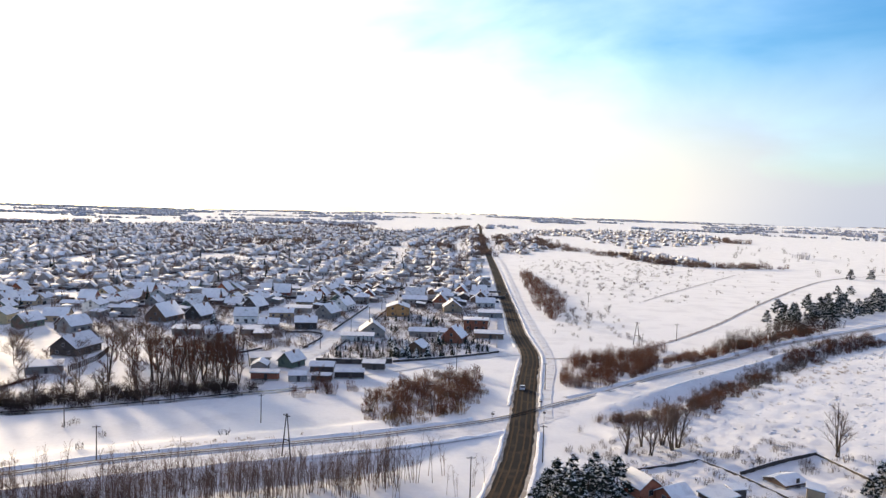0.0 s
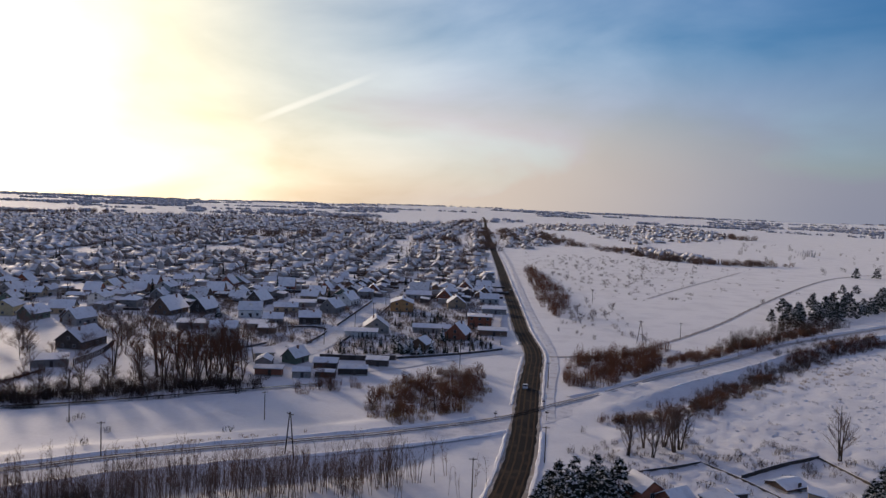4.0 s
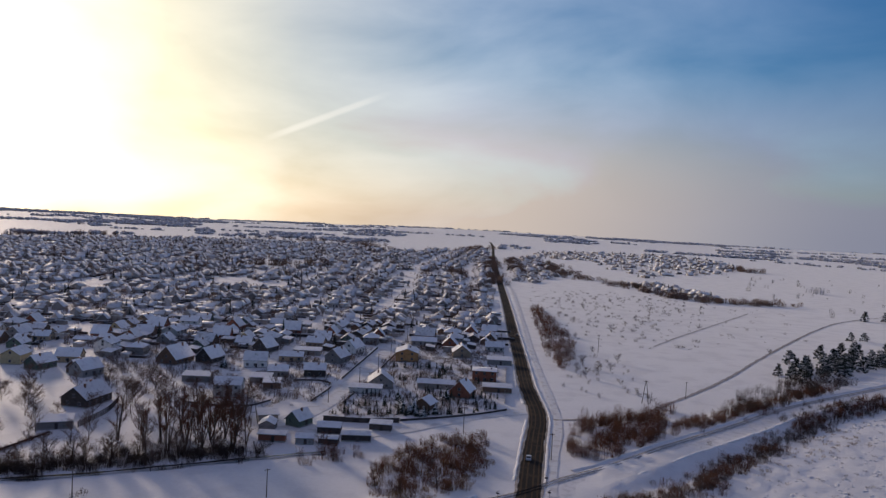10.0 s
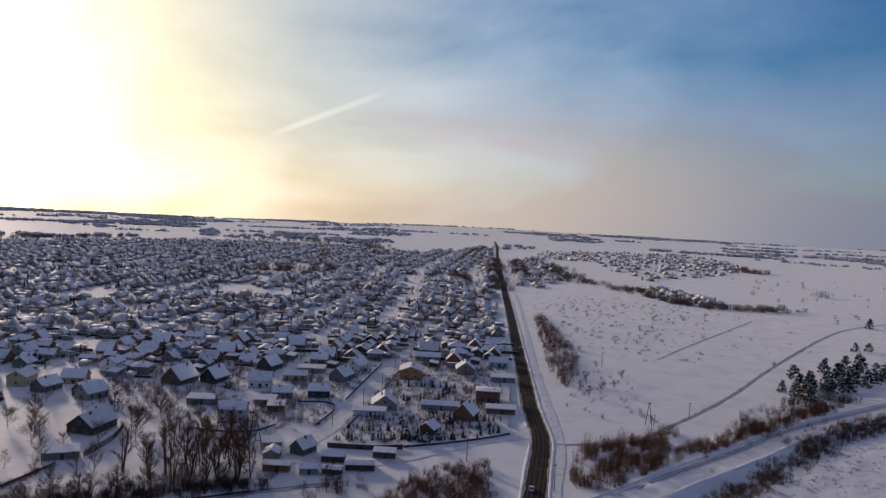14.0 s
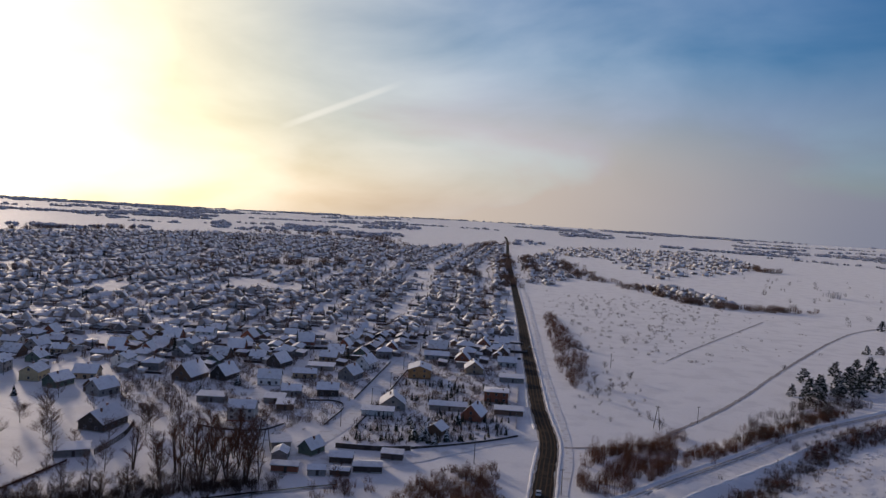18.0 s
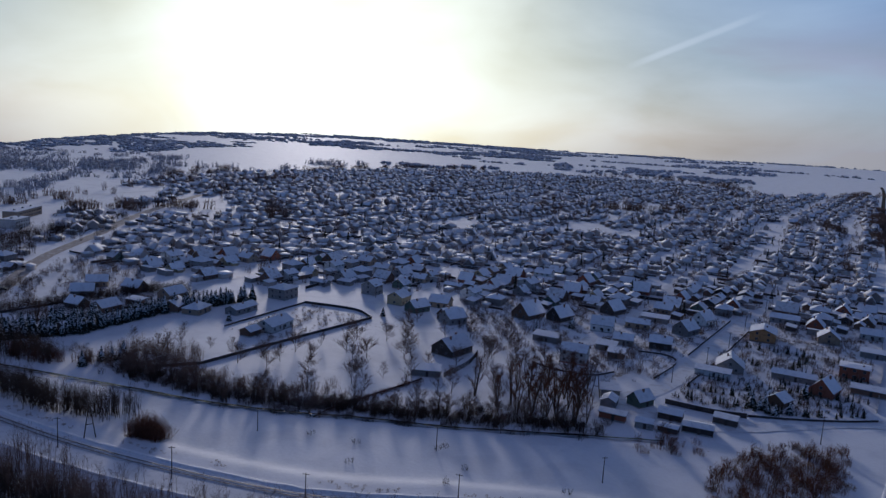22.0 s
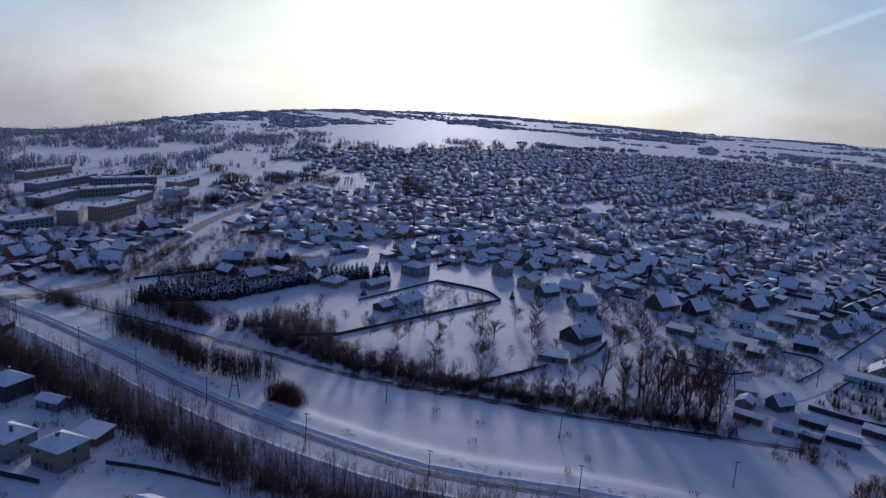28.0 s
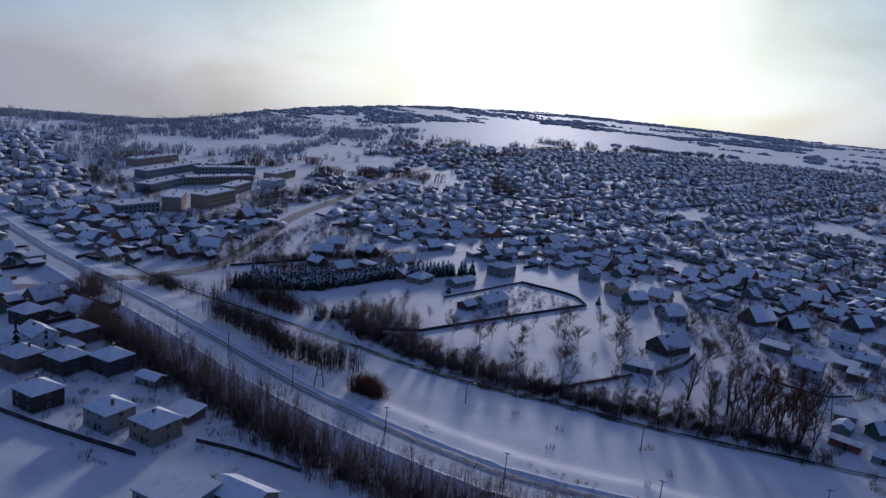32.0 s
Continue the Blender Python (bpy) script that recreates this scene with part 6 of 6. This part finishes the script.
def build_track():
    track = new("railway_track")
    tagged(track, "single railway track on a snowy bank", "railway", kind="structure")
    near = [q for q in RAIL if math.hypot(q.x, q.y) < 900]
    for o in (-0.76, 0.76):
        s = Shape()
        pts = offset_line(near, o)
        for i, (x, y) in enumerate(pts):
            z = hz(near[i].x, near[i].y) + 0.28
            s.v += [(x - 0.05, y - 0.05, z - 0.1), (x + 0.05, y + 0.05, z - 0.1), (x + 0.05, y + 0.05, z + 0.08), (x - 0.05, y - 0.05, z + 0.08)]
            if i:
                b = 4 * (i - 1)
                s.f += [(b + k, b + (k + 1) % 4, b + 4 + (k + 1) % 4, b + 4 + k) for k in range(4)]
                s.m += [0] * 4
        part("rail", s, STEEL, track)
    fine = curve([(q.x, q.y) for q in near[::6]], 0.65)
    fine = [q for q in fine if math.hypot(q.x, q.y) < 330]
    hs = height(np.array([q.x for q in fine]), np.array([q.y for q in fine]))
    mine = []
    for i in range(1, len(fine)):
        d = fine[i] - fine[i - 1]
        mine.append((fine[i].x, fine[i].y, hs[i] + 0.075, 1, 1, math.atan2(d.y, d.x)))
    scatter("sleepers", Shape().box(-0.12, -1.3, -0.1, 0.12, 1.3, 0.06), mine, BALLAST, "concrete sleepers half under the snow", "sleepers")


build_track()


def utility_pole(m, h=8.0, lean=0.0, arms=1):
    ob = new("utility_pole")
    ob.matrix_basis = m @ pose(0, 0, 0, lean, 0, 0)
    part("shaft", Shape().tube((0, 0, -0.6), (0, 0, h), 0.15, 0.10, 7), POLE_WOOD, ob)
    for k in range(arms):
        z = h - 0.35 - 0.6 * k
        a = part("crossarm", Shape().box(-0.9, -0.06, z - 0.06, 0.9, 0.06, z + 0.06), POLE_WOOD, ob)
        for x in (-0.8, -0.3, 0.3, 0.8):
            part("insulator", Shape().tube((x, 0, z + 0.06), (x, 0, z + 0.28), 0.05, 0.035, 6), CERAMIC, a)
    return tagged(ob, "slim dark wooden utility pole in the snow", "pole", "utility poles")


def a_frame(m, h=10.5):
    ob = new("a_frame_pole")
    ob.matrix_basis = m
    for s in (-1, 1):
        part("leg", Shape().tube((s * 1.7, 0, -0.5), (s * 0.12, 0, h), 0.17, 0.12, 7), POLE_WOOD, ob)
    part("brace", Shape().box(-1.05, -0.06, h * 0.42 - 0.09, 1.05, 0.06, h * 0.42 + 0.09), POLE_WOOD, ob)
    a = part("crossarm", Shape().box(-1.2, -0.08, h - 0.5, 1.2, 0.08, h - 0.34), POLE_WOOD, ob)
    for x in (-1.1, 0, 1.1):
        part("insulator", Shape().tube((x, 0.1, h - 0.34), (x, 0.1, h - 0.05), 0.06, 0.04, 6), CERAMIC, a)
    return tagged(ob, "wooden A-frame power pole with braced legs", "pole", "A-frame poles")


for x, y, h in ((-65, 196, 8), (-6, 152, 9), (10, 177, 9), (14, 249, 9), (80, 356, 8), (-113, 183, 8), (-17, 271, 10), (51, 468, 9), (-164, 159, 8), (-156, 121, 9), (-195, 113, 9), (-231, 108, 9), (-262, 102, 9),
                (-119, 132, 9), (-309, 97, 9), (-75, 300, 8), (-70, 337, 8), (-68, 372, 8), (-69, 415, 8), (-68, 470, 8), (-90, 158, 8), (-250, 330, 8), (-335, 170, 8)):
    utility_pole(at(x, y, (x * 37) % 60 - 10), h, arms=1)
for x, y, r in ((-49, 166, -35), (59, 340, -40), (-104, 236, -30), (-93, 262, 20), (-194, 122, 70)):
    a_frame(at(x, y, r))


def fence(line, h=1.6, mat=DARK_WOOD, label="dark board fence capped with snow", name="fence", every=2.5):
    """Posts and boarded panels following the ground."""
    ob = new(name)
    pts = curve(line, every) if len(line) > 2 else [Vector(line[0]).lerp(Vector(line[1]), k / max(1, int((Vector(line[1]) - Vector(line[0])).length / every))) for k in range(max(1, int((Vector(line[1]) - Vector(line[0])).length / every)) + 1)]
    x0, y0 = pts[0].x, pts[0].y
    z0 = hz(x0, y0)
    ob.location = (x0, y0, z0)
    post = Shape().box(-0.07, -0.07, -0.4, 0.07, 0.07, h + 0.1).mesh("post", mat)
    panel = Shape().box(0, -0.03, -0.1, 1, 0.03, h, 0).box(0, -0.06, h + 0.002, 1, 0.06, h + 0.09, 1).mesh("panel", [mat, SNOW_ROOF])
    for i, q in enumerate(pts):
        z = hz(q.x, q.y) - z0
        piece("post", post, pose(q.x - x0, q.y - y0, z), ob)
        if i + 1 < len(pts):
            d = pts[i + 1] - q
            m = pose(q.x - x0, q.y - y0, z, 0, 0, math.degrees(math.atan2(d.y, d.x))) @ Matrix.Diagonal((d.length, 1, 1, 1))
            piece("panel", panel, m, ob)
    return tagged(ob, label, "fence")


fence([(-227, 190), (-226, 223), (-223, 292)], 1.3, label="long dark garden wall across the snowy meadow")
fence([(-223, 292), (-240, 299), (-268, 292)], 1.3, label="dark garden wall behind the bungalow")
fence([(-227, 190), (-236, 176)], 1.2)
fence([(-268, 292), (-262, 232)], 0.9)
fence([(-42, 281), (-26, 290), (-12, 300), (-2, 309)], 0.9, label="dark picket fence along the side road")
fence([(-70, 274), (-54, 275), (-42, 279)], 1.9, label="tall black board fence behind the sheds")
fence([(-69, 300), (-67.5, 340)], 1.0)
fence([(-82, 300), (-81, 328), (-88, 337), (-100, 334)], 0.8)
fence([(-67, 345), (-66.5, 420)], 1.0)
fence([(-80, 344), (-79.5, 430)], 1.0)
fence([(-3, 320), (-4, 400)], 1.4)
fence([(-5, 405), (-10, 520)], 1.4)
def board_row(line, h, label):
    """A row of upright dark boards standing apart."""
    ob = new("board_screen")
    x0, y0 = line[0]
    z0 = hz(x0, y0)
    ob.location = (x0, y0, z0)
    board = Shape().box(-0.3, -0.09, -0.3, 0.3, 0.09, h, 0).box(-0.38, -0.12, h + 0.002, 0.38, 0.12, h + 0.14, 1).mesh("board", [DARK_WOOD, SNOW_ROOF])
    pts = curve(line, 1.25)
    for i in range(1, len(pts)):
        q, d = pts[i], pts[i] - pts[i - 1]
        piece("board", board, pose(q.x - x0, q.y - y0, hz(q.x, q.y) - z0, 0, 0, math.degrees(math.atan2(d.y, d.x))), ob)
    return tagged(ob, label, "board screen")


board_row([(-148, 241), (-148, 251), (-149, 263), (-153, 277)], 2.2, "row of dark upright boards with snow caps by the house")
fence([(-160, 180), (-157, 205), (-153, 234)], 0.6, label="low dark fence along the garden path")
fence([(-130, 284), (-118, 282), (-104, 285), (-98, 296)], 0.7, label="dark fence round the yard of the white house")
fence([(12, 169), (21, 168), (29, 173), (40, 179), (48, 184)], 0.7, label="low snow-laden fence round the farm")
fence([(48, 184), (55, 174), (62, 160)], 0.6, label="low dark fence between the farm plots")
fence([(55, 175), (67, 185), (79, 193)], 1.1, label="dark board fence of the farmyard")
fence([(79, 193), (83, 180), (90, 160)], 0.8, DARK_WOOD, "brown fence along the field edge")
fence([(-350, 163), (-349, 186), (-349, 212)], 1.2, label="dark fence along the lane below the town road")
fence([(-327, 170), (-322, 200), (-318, 235)], 1.2)
fence([(-180, 60), (-205, 46), (-225, 36)], 1.5)
fence([(-180, 76), (-168, 84), (-152, 92)], 1.2, label="low dark fence beside the yard")


def town_fences():
    rnd = random.Random(77)
    mine = []
    for x, y, a, u, v in SPOTS[:260] * 2 + SPOTS[:900]:
        if rnd.random() < 0.85:
            px, py = x + rnd.uniform(-9, 9), y + rnd.choice((-1, 1)) * rnd.uniform(7, 10)
            mine.append((px, py, hz(px, py), rnd.uniform(0.4, 1.0), rnd.uniform(0.8, 1.4), radians(a + rnd.choice((0, 90)))))
    scatter("garden_fences", Shape().box(-9, -0.04, -0.2, 9, 0.04, 1.3, 0).box(-9, -0.07, 1.302, 9, 0.07, 1.4, 1), mine, [DARK_WOOD, SNOW_ROOF], "dark garden fences between the plots", "fences")


town_fences()


# ---- the railway bridge over the town road ----
def build_bridge():
    ob = new("railway_bridge")
    x, y = -343, 98
    ob.matrix_basis = pose(x, y, hz(x, y), 0, 0, 12)
    deck = part("deck", Shape().box(-9, -3.2, -0.7, 9, 3.2, 0.05), CONCRETE, ob)
    for sy in (-3.1, 3.1):
        part("parapet", Shape().box(-9, sy - 0.15, 0.05, 9, sy + 0.15, 0.9).box(-9, sy - 0.2, 0.902, 9, sy + 0.2, 1.0), CONCRETE, ob)
    for sx in (-8, 8):
        part("abutment", Shape().box(sx - 1, -4.5, -4.0, sx + 1, 4.5, -0.705), CONCRETE, ob)
    tagged(ob, "short concrete railway bridge dusted with snow", "bridge")


build_bridge()


# ---- cars and crossing gear ----
def car(x, y, rot, colour, label):
    ob = new("car")
    ob.matrix_basis = at(x, y, rot, 1, 0.22)
    paint = material("car_paint", colour, 0.35, spread=0.05, spec=0.5)
    body = [(-2.1, 0.35), (-2.15, 0.75), (-1.6, 0.95), (-0.9, 1.05), (1.2, 1.0), (1.95, 0.85), (2.1, 0.6), (2.05, 0.35)]
    top = [(-1.5, 0.98), (-1.1, 1.42), (0.35, 1.45), (1.05, 1.02)]
    for name, prof, wd, mat in (("body", body, 0.86, paint), ("cabin", top, 0.74, GLASS)):
        n = len(prof)
        v = [(a, -wd, b) for a, b in prof] + [(a, wd, b) for a, b in prof]
        part(name, Shape().add(v, [tuple(range(n)), tuple(range(n, 2 * n))[::-1]] + [(k, k + n, (k + 1) % n + n, (k + 1) % n) for k in range(n)]), mat, ob)
    part("roof_panel", Shape().box(-1.1, -0.7, 1.435, 0.35, 0.7, 1.49), paint, ob)
    for sx in (-1.3, 1.35):
        for sy in (-0.86, 0.86):
            part("wheel", Shape().tube((sx, sy - 0.1, 0.32), (sx, sy + 0.1, 0.32), 0.32, 0.32, 12), TYRE, ob)
    return tagged(ob, label, "car")


car(6.5, 247, 88, (0.55, 0.56, 0.58), "silver-grey car on the asphalt road")
car(1.0, 512, 93, (0.08, 0.08, 0.09), "dark car on the straight asphalt road")
car(-392, 200, 47, (0.06, 0.06, 0.07), "dark car on the town road")
car(-436, 240, 47, (0.08, 0.03, 0.03), "dark red car on the town road")


def crossing_sign(x, y, rot):
    ob = new("crossing_sign")
    ob.matrix_basis = at(x, y, rot)
    part("post", Shape().tube((0, 0, -0.3), (0, 0, 3.2), 0.06, 0.05, 6), STEEL, ob)
    part("signal_head", Shape().box(-0.45, -0.1, 2.2, 0.45, 0.05, 2.6), DARK_WOOD, ob)
    part("cross_board", Shape().add([(-0.6, -0.12, 2.7), (-0.5, -0.12, 2.62), (0.6, -0.12, 3.2), (0.5, -0.12, 3.28), (-0.6, -0.09, 2.7), (-0.5, -0.09, 2.62), (0.6, -0.09, 3.2), (0.5, -0.09, 3.28)],
                                    [(0, 1, 2, 3), (7, 6, 5, 4), (0, 4, 5, 1), (1, 5, 6, 2), (2, 6, 7, 3), (3, 7, 4, 0)]), TRIM, ob)
    tagged(ob, "level crossing signal on a short post", "crossing signal", "crossing signals")


crossing_sign(-2.5, 208, 0)
crossing_sign(11.5, 224, 180)
crossing_sign(12.0, 212, 0)
